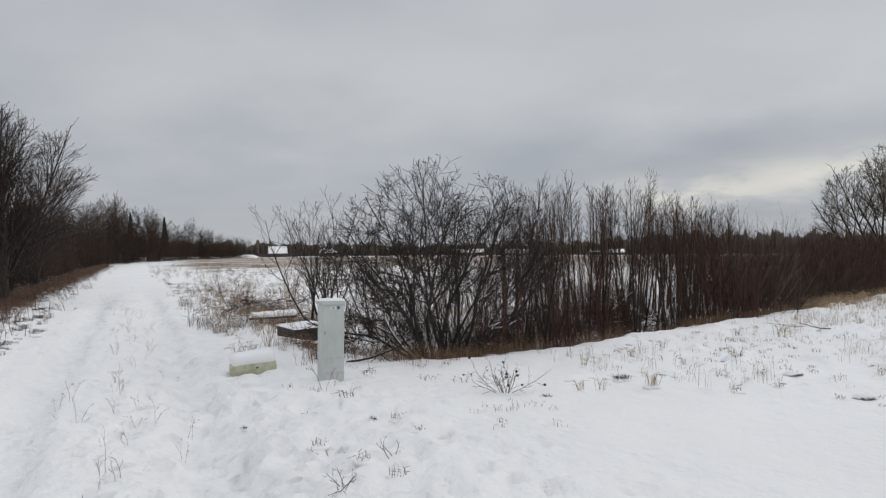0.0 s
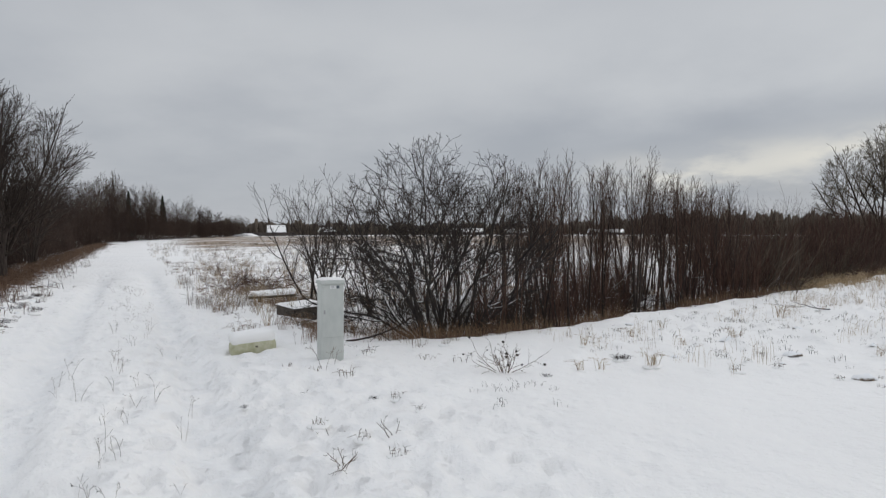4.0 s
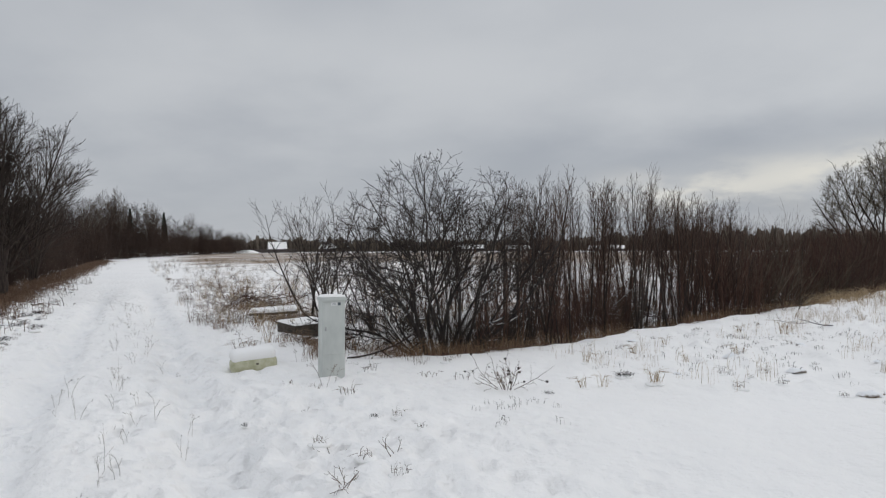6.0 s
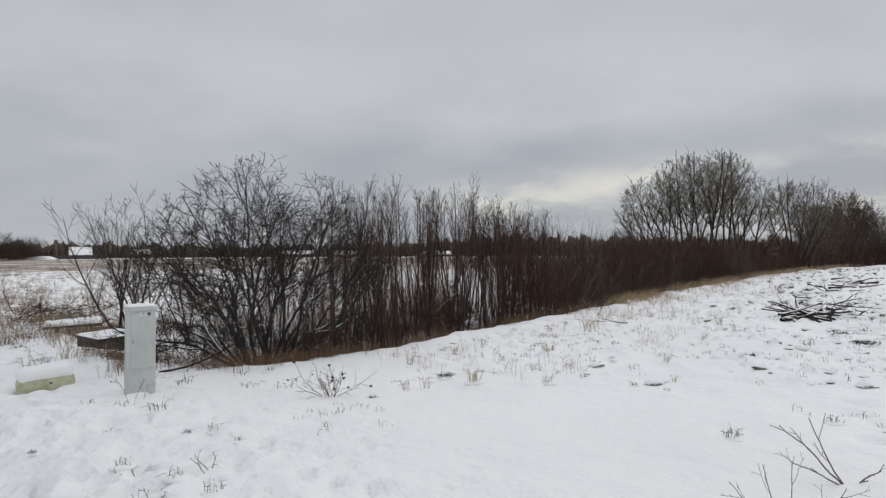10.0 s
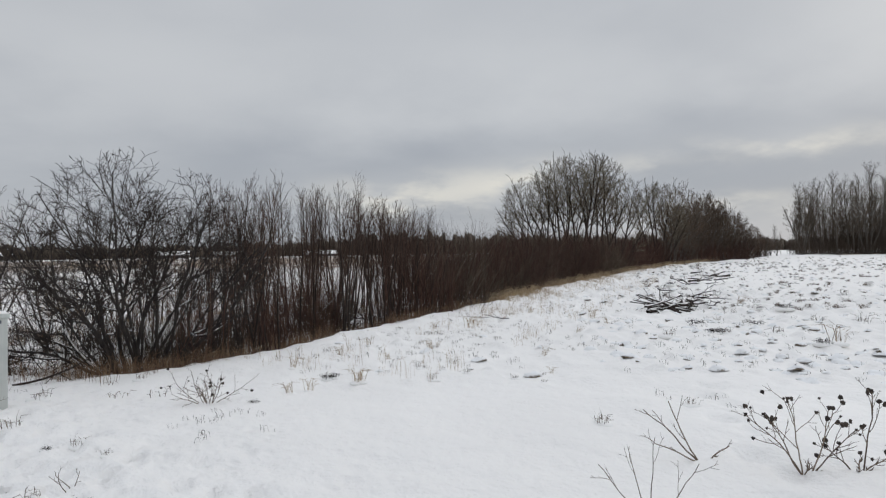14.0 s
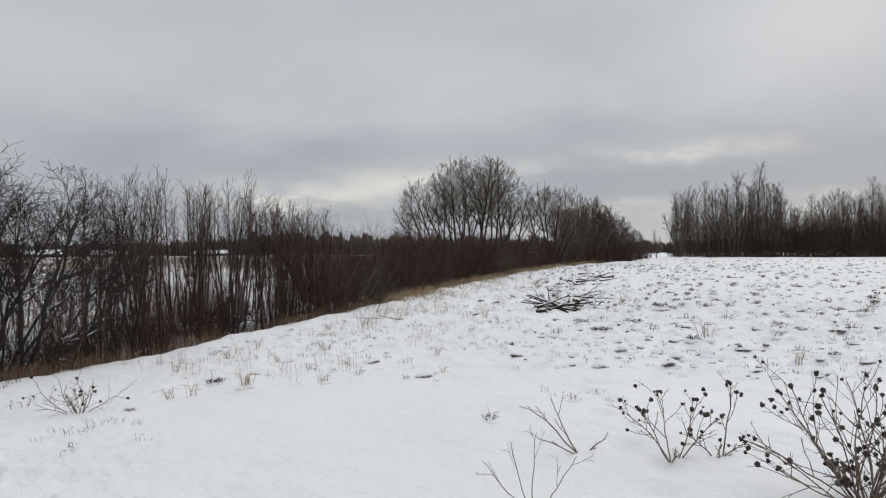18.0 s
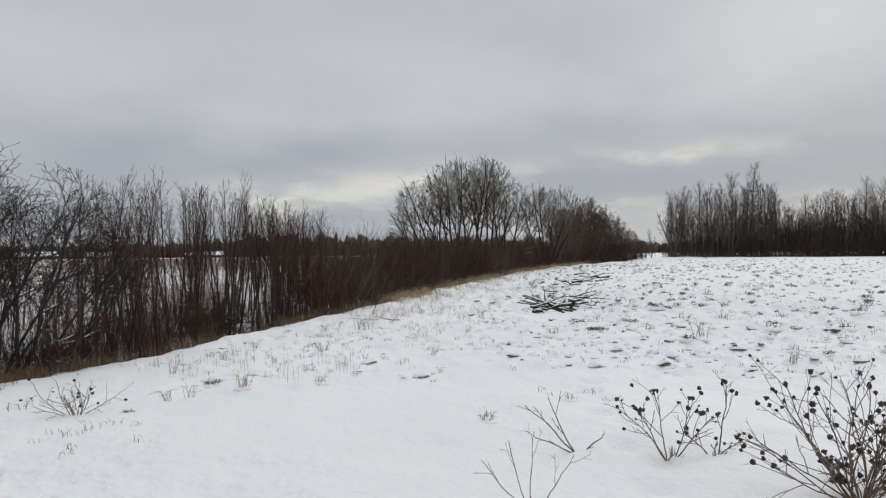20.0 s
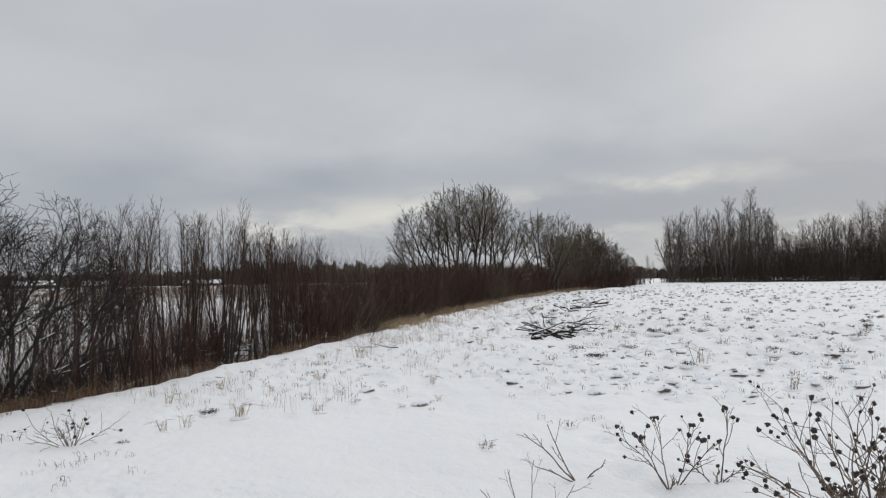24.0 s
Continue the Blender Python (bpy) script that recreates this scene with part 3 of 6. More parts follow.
def build_ground():
    X, Y = np.meshgrid(graded(-10.0, 19.0, 0.075, 4000), graded(1.2, 21.0, 0.075, 4000))
    z, g = land(X, Y)
    ny, nx = X.shape
    i = np.arange(ny - 1)[:, None] * nx + np.arange(nx - 1)[None]
    me = mesh_of("ground", np.stack([X, Y, z], -1), np.stack([i, i + 1, i + nx + 1, i + nx], -1), GROUND)
    at = me.attributes.new("grass", "FLOAT", "POINT")
    at.data.foreach_set("value", g.ravel())
    u = road_across(X, Y)
    at = me.attributes.new("packed", "FLOAT", "POINT")
    at.data.foreach_set("value", (smooth(0.34, 0.16, np.abs(np.abs(u) - 0.78)) * (Y < 130) + 0.55 * smooth(1.6, 0.5, np.abs(u - 1.4)) * smooth(20, 9, Y)).ravel().clip(0, 1))
    at = me.attributes.new("trodden", "FLOAT", "POINT")
    way = smooth(3.4, 2.0, np.abs(u - 1.2)) * smooth(34, 12, Y) + 0.6 * smooth(1.9, 1.3, np.abs(u)) * (Y < 90)
    at.data.foreach_set("value", (way * (beyond_bank(X, Y)[0] < -0.2) * np.clip(0.75 + 0.6 * fbm(X, Y, 2.4, 2, 71), 0, 1)).ravel().clip(0, 1))
    ob = new("ground", me)
    tagged(ob, "thin fresh snow over a rutted track, verge and rough winter fields", "ground", kind="structure")


build_ground()


def spot(az, dist):
    """A place by its bearing (degrees, anticlockwise from +y) and distance from the bend of the track."""
    return -dist * math.sin(radians(az)), dist * math.cos(radians(az))


PLACED = set()


def stand(ob, x, y, rz=0.0, s=1.0, sink=0.03, sz=None, lean=(0, 0)):
    """Sets a plant, or a copy of one that is already in use, on the ground."""
    m = pose(x, y, height(x, y) - sink, lean[0], lean[1], rz)
    if ob.name in PLACED:
        ob = copy_thing(ob, m)
    else:
        PLACED.add(ob.name)
        ob.matrix_basis = m
    ob.scale = (s, s, s if sz is None else sz)
    return ob


# ---- the big bush and its neighbours by the bank ----
def big_bush(rng):
    spec = [(11, 0.21, 0.02, 10, 0.34, 44, 0.46, 0.66, 0.30), (6, 0.19, 0.02, 8, 0.25, 42, 0.52, 0.62, 0.4), (4, 0.21, 0.02, 6, 0.15, 42, 0.60, 0.65, 0.5), (3, 0.22, 0.03, 0, 0, 0, 0, 0, 0.6)]
    crown = ((-0.06, 0.0, 1.50), (2.0, 1.5, 1.93))
    out = []
    for i in range(21):
        lean = -62 + 122 * ((i * 0.618034) % 1.0) + rng.uniform(-4, 4)
        aside = rng.uniform(-32, 32)
        d = unit((math.sin(radians(lean)), 0.8 * math.sin(radians(aside)), math.cos(radians(lean))))
        grow(rng, (0.24 * math.sin(radians(lean)) + rng.uniform(-0.09, 0.09), rng.uniform(-0.25, 0.25), -0.05), d, rng.uniform(2.9, 3.5) - 0.9 * abs(lean) / 72, rng.uniform(0.019, 0.036), 0, spec, out, crown)
    out = [(lv, [(x, y, max(z, 0.06)) if i else (x, y, z) for i, (x, y, z) in enumerate(p)], [max(q, 0.0029) for q in r]) for lv, p, r in out]
    caps = [q for q in snow_on(out, (0, 1), 0.0105, rng, 0.55, 0.72) if len(q[0]) > 2]
    ob = thing("bush", "large bare many-stemmed bush, snow along its limbs", "bush")
    for lv, p, r in out:
        if lv < 2:
            hang(("stem", "limb")[lv], mesh_of("stem", *tubes([(p, r)], 7 - 2 * lv), BARK_BUSH), ob)
    rest = [(p, r) for lv, p, r in out if lv > 1]
    tagged(hang("twig_crown", mesh_of("twig_crown", *tubes(rest, 3), TWIG_BUSH), ob), kind="stuff")
    tagged(hang("snow", mesh_of("snow", *tubes(caps, 5), SNOW), ob, "thin lines of fresh snow"), kind="stuff")
    return ob


rng = random.Random(11)
bush = big_bush(rng)
stand(bush, 0.0, 10.9, 0, 1.0, 0.05)


def young_bush(rng, n, tall, label):
    spec = [(8, 0.12, 0.06, 11, 0.25, 36, 0.36, 0.5, 0.2),
            (4, 0.16, 0.08, 6, 0.2, 36, 0.45, 0.6, 0.4),
            (3, 0.18, 0.05, 0, 0, 0, 0, 0, 0.5)]
    out = []
    for _ in range(n):
        a = rng.uniform(0, 6.28)
        grow(rng, (0.3 * math.cos(a) * rng.random(), 0.3 * math.sin(a) * rng.random(), 0), turned((0, 0, 1), rng.uniform(6, 34), a), tall * rng.uniform(0.75, 1.1), rng.uniform(0.013, 0.027), 0, spec, out)
    out = [(lv, p, [max(q, 0.0028) for q in r]) for lv, p, r in out]
    return plant("bush", label, "bush", out, (BARK_DARK, BARK_DARK, TWIG_BUSH), names=("stem_clump", "limb_clump", "crown"), levels=((0,), (1,), (2,)), caps=snow_on(out, (0, 1), 0.006, rng, 0.3))


stand(young_bush(rng, 8, 2.75, "bare young bush with dark stems behind the grey cabinet"), *spot(9.3, 14.2))
stand(young_bush(rng, 6, 2.55, "bare thin bush with upright stems beside the old bush"), *spot(11.2, 15.5))
stand(young_bush(rng, 3, 2.2, "bare thin bush between the old bush and the cabinet"), *spot(6.3, 13.6))


def low_shrub(rng, n, tall, spread_r, mat, label, category="shrub"):
    """Arching thin stems close to the ground."""
    spec = [(5, 0.24, -0.01, 5, 0.2, 40, 0.45, 0.6, 0.4), (2, 0.25, 0.0, 3, 0.3, 40, 0.5, 0.7, 0.5), (1, 0.25, 0.0, 0, 0, 0, 0, 0, 0.5)]
    out = []
    for _ in range(n):
        a = rng.uniform(0, 6.28)
        q = spread_r * math.sqrt(rng.random())
        grow(rng, (q * math.cos(a), q * math.sin(a), 0), turned((0, 0, 1), rng.uniform(5, 60), rng.uniform(0, 6.28)), tall * rng.uniform(0.5, 1.1), rng.uniform(0.004, 0.009), 0, spec, out)
    return plant("shrub", label, category, out, (mat, mat), names=("stem_clump", "crown"), levels=((0,), (1, 2)), sides=(3, 3), caps=snow_on(out, (0,), 0.003, rng, 0.15))


tangle = [low_shrub(rng, 22, 0.95, 0.6, TWIG_BUSH, "low tangle of bare arching shoots under the bushes") for _ in range(3)]
for k in range(13):
    az = rng.uniform(-9, 2.5) if k < 9 else rng.uniform(2.5, 5.5)
    stand(tangle[k % 3], *spot(az, rng.uniform(10.8, 14.5)), rng.uniform(0, 360), rng.uniform(0.6, 1.0))
for k in range(4):
    stand(tangle[k % 3], rng.uniform(-1.6, 0.8), rng.uniform(10.2, 12.2), rng.uniform(0, 360), rng.uniform(0.5, 0.95))
for k in range(22):
    p = bank_point(rng.uniform(1.5, 15), rng.uniform(0.6, 4.5))
    stand(tangle[k % 3], p[0], p[1], rng.uniform(0, 360), rng.uniform(0.6, 1.0))


# ---- alder saplings ----
def sapling(rng, tall, kids, stems):
    spec = [(9, 0.045, 0.03, kids, 0.36, 30, 0.19, 0.42, 0.15), (2, 0.12, 0.10, 4, 0.15, 32, 0.50, 0.6, 0.4), (1, 0.15, 0.06, 0, 0, 0, 0, 0, 0.5)]
    out = []
    for i in range(stems):
        a = rng.uniform(0, 6.28)
        grow(rng, (0.12 * i * math.cos(a), 0.12 * i * math.sin(a), 0), turned((0, 0, 1), rng.uniform(0, 5) + 5 * i, a), tall * (1 - 0.12 * i), tall * (0.0082 - 0.0008 * i), 0, spec, out)
    out = [(lv, p, [max(q, 0.0025) for q in r]) for lv, p, r in out]
    return plant("sapling", "slender bare alder sapling in a thicket below the bank", "sapling", out, (BARK_DARK, TWIG_ALDER), "alder saplings", names=("trunk", "crown"), sides=(5, 3), levels=((0,), (1, 2)))


ALDER_TALL = [rng.uniform(3.0, 3.5) for _ in range(9)]
alders = [sapling(rng, ALDER_TALL[i], rng.randrange(26, 36), 2 if i % 3 == 2 else 1) for i in range(9)]
k, tries = 0, 0
while k < 104:
    tries += 1
    s, off = 0.9 + 19 * ((0.618034 * tries + 0.02 * rng.random()) % 1.0), 0.5 + 6.5 * rng.random() ** 1.3
    p = bank_point(s, off)
    az = math.degrees(math.atan2(-p[0], p[1]))
    if not -24 < az < -5.0:
        continue
    tall = (2.05 + 0.106 * float(np.hypot(*p))) * (0.80 + 0.20 * rng.random()) * float(np.interp(az, (-25, -20, -17, -12, -6), (0.70, 0.82, 0.91, 0.96, 1.0))) / ALDER_TALL[k % 9]
    stand(alders[k % 9], p[0], p[1], rng.uniform(0, 360), tall, lean=(rng.uniform(-9, 9), rng.uniform(-9, 9)))
    k += 1


for k in range(9):
    x, y = spot(rng.uniform(-8, 1.0), rng.uniform(13.5, 19))
    stand(alders[k % 9], x, y, rng.uniform(0, 360), rng.uniform(0.70, 0.86), lean=(rng.uniform(-7, 7), rng.uniform(-7, 7)))


def whip(rng):
    """Straight young shoots from one stool."""
    spec = [(4, 0.07, 0.04, 4, 0.3, 26, 0.35, 0.6, 0.4), (1, 0.15, 0.08, 0, 0, 0, 0, 0, 0.5)]
    out = []
    for _ in range(15):
        a = rng.uniform(0, 6.28)
        q = 0.55 * math.sqrt(rng.random())
        grow(rng, (q * math.cos(a), q * math.sin(a), 0), turned((0, 0, 1), rng.uniform(2, 26), rng.uniform(0, 6.28)), rng.uniform(0.8, 2.3), rng.uniform(0.004, 0.0085), 0, spec, out)
    return plant("young_shoots", "reddish-brown young shoots at the lip of the bank", "shrub", out, (TWIG_RED, TWIG_RED), "young shoots along the bank", names=("stem_clump", "crown"), sides=(4, 3), levels=((0,), (1,)))


whips = [whip(rng) for _ in range(5)]
for k in range(64):
    p = bank_point(0.6 + 15 * rng.random(), 0.4 + 4.5 * rng.random() ** 1.4)
    stand(whips[k % 5], p[0], p[1], rng.uniform(0, 360), rng.uniform(0.6, 1.1))
for k in range(16):
    x, y = spot(rng.uniform(-18, 1), rng.uniform(12.5, 19))
    if beyond_bank(np.array([x]), np.array([y]))[0][0] > 0.5:
        stand(whips[k % 5], x, y, rng.uniform(0, 360), rng.uniform(0.6, 1.05))


# more of them between the saplings, farther back
far_rng = random.Random(17)
for k in range(26):
    x, y = spot(far_rng.uniform(-20, -10), far_rng.uniform(15, 22))
    stand(whips[k % 5], x, y, far_rng.uniform(0, 360), far_rng.uniform(0.6, 1.0))


# ---- willow thicket along the bank ----
def willow(rng, n, tall, kids, kids2, r, spread_r=0.8, tilt=34, mat=TWIG_RED, sag=0.05):
    spec = [(5, 0.09, sag, kids, 0.15, 28, 0.42, 0.65, 0.35), (2, 0.14, 0.08, kids2, 0.2, 30, 0.5, 0.75, 0.5), (1, 0.15, 0.05, 0, 0, 0, 0, 0, 0.6)]
    out = []
    for _ in range(n):
        a = rng.uniform(0, 6.28)
        q = spread_r * math.sqrt(rng.random())
        grow(rng, (q * math.cos(a), q * math.sin(a), 0), turned((0, 0, 1), rng.uniform(2, tilt), rng.uniform(0, 6.28)), tall * rng.uniform(0.5, 1.12), r * rng.uniform(0.7, 1.3), 0, spec, out)
    return plant("willow_shrub", "dense reddish-brown bare willow shrub along the bank", "shrub", out, (mat, mat), "willow thicket", names=("stem_clump", "crown"), sides=(3, 3), levels=((0,), (1, 2)))


willows = [willow(rng, 38, 2.45, 5, 1, 0.0085, 0.8, 46, (TWIG_RED, TWIG_OLIVE)[i == 2]) for i in range(5)]
arching = [willow(rng, 13, 2.0, 4, 2, 0.0075, 0.5, 62, TWIG_OLIVE, -0.07) for _ in range(3)]
for ob in arching:
    tagged(ob, "grey-brown willow shrub with arching shoots at the bank's edge")
for k in range(30):
    p = bank_point(9 + 34 * rng.random(), 0.5 + 1.0 * rng.random())
    stand(arching[k % 3], p[0], p[1], rng.uniform(0, 360), rng.uniform(0.6, 1.05))
k = 0
while k < 160:
    s, off = 8 + 38 * rng.random() ** 0.9, 0.6 + 6.5 * rng.random()
    p = bank_point(s, off)
    az = math.degrees(math.atan2(-p[0], p[1]))
    if az > -19.3 - 4.0 * rng.random():
        continue
    stand(willows[k % 5], p[0], p[1], rng.uniform(0, 360), rng.uniform(0.80, 1.15) * (1 + 0.004 * (s - 15)), lean=(rng.uniform(-6, 6), rng.uniform(-6, 6)))
    k += 1
far_willows = [willow(rng, 26, 2.6, 5, 1, 0.020, 1.3) for _ in range(4)]
for k in range(90):
    s = 44.0 + 84 * ((k + rng.random()) / 90)
    p = bank_point(s, 0.8 + 7 * rng.random())
    stand(far_willows[k % 4], p[0], p[1], rng.uniform(0, 360), rng.uniform(0.9, 1.2) * (1 + 0.002 * (s - 44)))
# a few thicker stems among the saplings at the bank's edge
for k in range(9):
    p = bank_point(rng.uniform(1.5, 12), 0.5 + 2.0 * rng.random())
    stand(willows[k % 5], p[0], p[1], rng.uniform(0, 360), rng.uniform(0.45, 0.7))


# ---- trees ----
def tree(seed, tall, wide, label, mats, kids=(15, 8, 4), stems=5, lean=20, thin=0.0042, bare=0.40, r=0.0105):
    """A spreading tree: stems from one foot, a rounded crown of fine twigs."""
    rng = random.Random(seed)
    spec = [(9, 0.055, 0.03, kids[0], bare, 32, 0.44, 0.6, 0.12),
            (4, 0.10, 0.05, kids[1], 0.25, 32, 0.46, 0.5, 0.3),
            (2, 0.12, 0.04, kids[2], 0.3, 30, 0.55, 0.6, 0.5),
            (1, 0.15, 0.03, 0, 0, 0, 0, 0, 0.6)]
    crown = ((0, 0, tall * 0.56), (wide * 0.85, wide * 0.85, tall * 0.38))
    out = []
    for i in range(stems):
        a = 6.28 * i / stems + rng.uniform(-0.4, 0.4)
        q = 0.04 * tall * rng.random()
        tilt = (0.2 + 0.8 * ((i * 0.618) % 1.0)) * lean
        grow(rng, (q * math.cos(a), q * math.sin(a), 0), turned((0, 0, 1), tilt, a), tall * rng.uniform(0.95, 1.05), tall * r * rng.uniform(0.8, 1.15), 0, spec, out, crown)
    out = [(lv, p, [max(q, thin) for q in rr]) for lv, p, rr in out]
    ob = thing("tree", label, "tree")
    for lv, p, rr in out:
        if lv == 0:
            hang("trunk", mesh_of("trunk", *tubes([(p, rr)], 7), mats[0]), ob)
        if lv == 1:
            hang("limb", mesh_of("limb", *tubes([(p, rr)], 4), mats[0]), ob)
    tagged(hang("crown", mesh_of("crown", *tubes(pick(out, 2, 3), 3), mats[1]), ob), kind="stuff")
    return ob


GREY = (BARK_DARK, TWIG_GREY)


def crown_tree(seed, tall, wide, shift, label, mats, stems, kids=(17, 10, 8), thin=0.0068, far=False):
    """A tree whose stems fan out from a short bole into a domed crown of fine upward twigs."""
    rng = random.Random(seed)
    spec = [(9, 0.06, 0.02, kids[0], 0.38, 38, 0.46, 0.55, 0.10),
            (6, 0.10, 0.03, kids[1], 0.20, 40, 0.45, 0.5, 0.3),
            (4, 0.11, 0.04, kids[2], 0.20, 36, 0.50, 0.65, 0.5),
            (2, 0.12, 0.02, 0, 0, 0, 0, 0, 0.6)]
    crown = ((shift, 0, tall * 0.55), (wide, wide * 0.8, tall * 0.42))
    out = []
    for lean in stems:
        d = unit((math.sin(radians(lean)), 0.8 * math.sin(radians(rng.uniform(-22, 22))), math.cos(radians(lean))))
        grow(rng, (0.012 * lean, rng.uniform(-0.15, 0.15), 0), d, tall * rng.uniform(0.98, 1.06), tall * 0.0125 * rng.uniform(0.8, 1.15), 0, spec, out, crown)
    out = [(lv, p, [max(q, thin) for q in r]) for lv, p, r in out]
    ob = thing("tree", label, "tree")
    for lv, p, r in out:
        if lv == 0:
            hang("trunk", mesh_of("trunk", *tubes([(p, r)], 7), mats[0]), ob)
        elif lv == 1 and r[0] > 0.026 and not far:
            hang("limb", mesh_of("limb", *tubes([(p, r)], 4), mats[0]), ob)
    rest = [(p, r) for lv, p, r in out if lv > 1 or (lv == 1 and (far or r[0] <= 0.026))]
    tagged(hang("crown", mesh_of("crown", *tubes(rest, 3), mats[1]), ob), kind="stuff")
    return ob


LEAF = "tall bare alder with a broad pale-twigged crown in the hedgerow"
for i, (az, dist, tall, wide, shift, stems) in enumerate(((-33.9, 46, 7.5, 2.8, -0.8, (-52, -40, -28, -16, -4)), (-35.2, 49, 9.2, 2.6, -0.2, (-24, -14, -5, 5, 14)), (-36.5, 47, 9.2, 2.4, 0.0, (-16, -6, 4, 14)), (-37.8, 51, 9.4, 2.4, 0.2, (-12, -2, 8, 18)), (-39.3, 53, 8.7, 2.5, 0.3, (-8, 4, 14, 26)))):
    stand(crown_tree(31 + i, tall, wide, shift, LEAF, GREY, stems), *spot(az, dist), az)
stand(crown_tree(41, 8.7, 3.0, 0.0, "bare round-crowned tree standing behind the willow hedge", GREY, (-22, -11, -3, 8, 17, 26)), *spot(-42.9, 68), -42)
BROWN = (BARK_GREY, TWIG_BROWN)
browns = [tree(51 + i, 7.4, 2.1, "bare brownish tree at the far end of the hedge", BROWN, (17, 9, 5), 4, 24, 0.008, 0.12) for i in range(3)]
for i in range(21):
    az = -43.7 - 8.0 * (i + 0.6 * rng.random()) / 21
    dist = 72 + 7.0 * (-43.9 - az)
    rise = float(np.interp(-az, (43.7, 44.7, 46.0, 47.6, 48.8, 50.0, 52), (0.080, 0.085, 0.074, 0.068, 0.046, 0.024, 0.010)))
    stand(browns[i % 3], *spot(az, dist), rng.uniform(0, 360), (1.6 + dist * rise) * rng.uniform(0.78, 1.06) / 6.5)
# left of the track
DARK = (BARK_DARK, TWIG_BUSH)
stand(tree(61, 6.7, 3.5, "bare dark tree beside the snowy track", DARK, (18, 11, 9), 7, 32, 0.0042, 0.15, 0.013), *spot(34.4, 26.5))
stand(tree(62, 6.2, 3.0, "bare dark tree behind the first one by the track", DARK, (16, 10, 8), 6, 28, 0.005, 0.12), *spot(31.8, 36))


def low_tree(rng):
    """A crooked thick trunk with long low limbs that droop under snow."""
    spec = [(7, 0.16, 0.0, 9, 0.2, 40, 0.42, 0.5, 0.2), (4, 0.2, 0.0, 6, 0.2, 40, 0.45, 0.6, 0.4), (2, 0.2, 0.02, 0, 0, 0, 0, 0, 0.5)]
    out = [(0, [(0, 0, -0.2), (0.05, 0, 0.5), (0.0, 0.1, 1.1), (0.12, 0.1, 1.8)], [0.17, 0.14, 0.12, 0.09])]
    for i in range(9):
        a = 2.4 * i
        grow(rng, (0.05, 0.05, 0.6 + 0.14 * i), turned((0, 0, 1), rng.uniform(48, 82) - 4 * i, a), rng.uniform(2.0, 3.3), rng.uniform(0.03, 0.055), 0, spec, out)
    out = [(lv, [(x, y, max(z, 0.1)) for x, y, z in p[:]] if k else p, [max(q, 0.004) for q in r]) for k, (lv, p, r) in enumerate(out)]
    ob = thing("tree", "crooked bare tree with low snow-lined limbs beside the track", "tree")
    for k, (lv, p, r) in enumerate(out):
        if lv == 0:
            hang("limb" if k else "trunk", mesh_of("limb", *tubes([(p, r)], 7), BARK_DARK), ob)
    tagged(hang("crown", mesh_of("crown", *tubes(pick(out, 1, 2), 3), TWIG_BUSH), ob), kind="stuff")
    tagged(hang("snow", mesh_of("snow", *tubes(snow_on(out[1:], (1,), 0.006, rng, 0.22), 4), SNOW), ob, "lines of fresh snow on the limbs"), kind="stuff")
    return ob


stand(low_tree(random.Random(63)), -14.2, 21.2, 20)


# ---- woods ----
def wood_tree(rng, tall, mats, label, group, bare=0.30, kids=(26, 7, 1), thin=0.015, ang=26, share=0.27):
    spec = [(6, 0.035, 0.03, kids[0], bare, ang, share, 0.42, 0.2), (2, 0.1, 0.10, kids[1], 0.2, 34, 0.42, 0.55, 0.4), (1, 0.15, 0.06, kids[2], 0.2, 36, 0.55, 0.7, 0.5), (1, 0.2, 0, 0, 0, 0, 0, 0, 0.5)]
    out = []
    grow(rng, (0, 0, 0), turned((0, 0, 1), rng.uniform(0, 4), rng.uniform(0, 6.28)), tall, tall * 0.0115, 0, spec, out)
    out = [(lv, p, [max(q, thin) for q in r]) for lv, p, r in out]
    return plant("tree", label, "tree", out, mats, group, names=("trunk", "crown"), sides=(5, 3), levels=((0,), (1, 2, 3)))


aspens = [wood_tree(rng, rng.uniform(14, 17), (BARK_BIRCH if i < 2 else BARK_GREY, TWIG_FAR), "tall bare birch in the wood across the field", "wood across the field", 0.22, (34, 8, 2), 0.011, 30, 0.25) for i in range(5)]


def along_keys(a, keys):
    """A value between keys that are given by bearing."""
    return float(np.interp(-a, [-k[0] for k in keys], [k[1] for k in keys]))


# height of the skyline of the wood across the field, by bearing, metres
RIGHT_TOP = ((-52, 9), (-53, 13.5), (-54.5, 15.0), (-56, 13.5), (-57.3, 16.3), (-58.6, 15.6), (-60, 15), (-61.3, 12), (-62.6, 10), (-64.4, 12.5), (-66, 12.5), (-67.5, 13.0), (-69, 13.5), (-74, 13.5))
for k in range(100):
    az = -52.7 - 18.9 * (k + rng.random()) / 100
    x, y = spot(az, rng.uniform(139, 165))
    stand(aspens[k % 5], x, y, rng.uniform(0, 360), along_keys(az, RIGHT_TOP) * rng.uniform(0.66, 1.04) / 15.5)


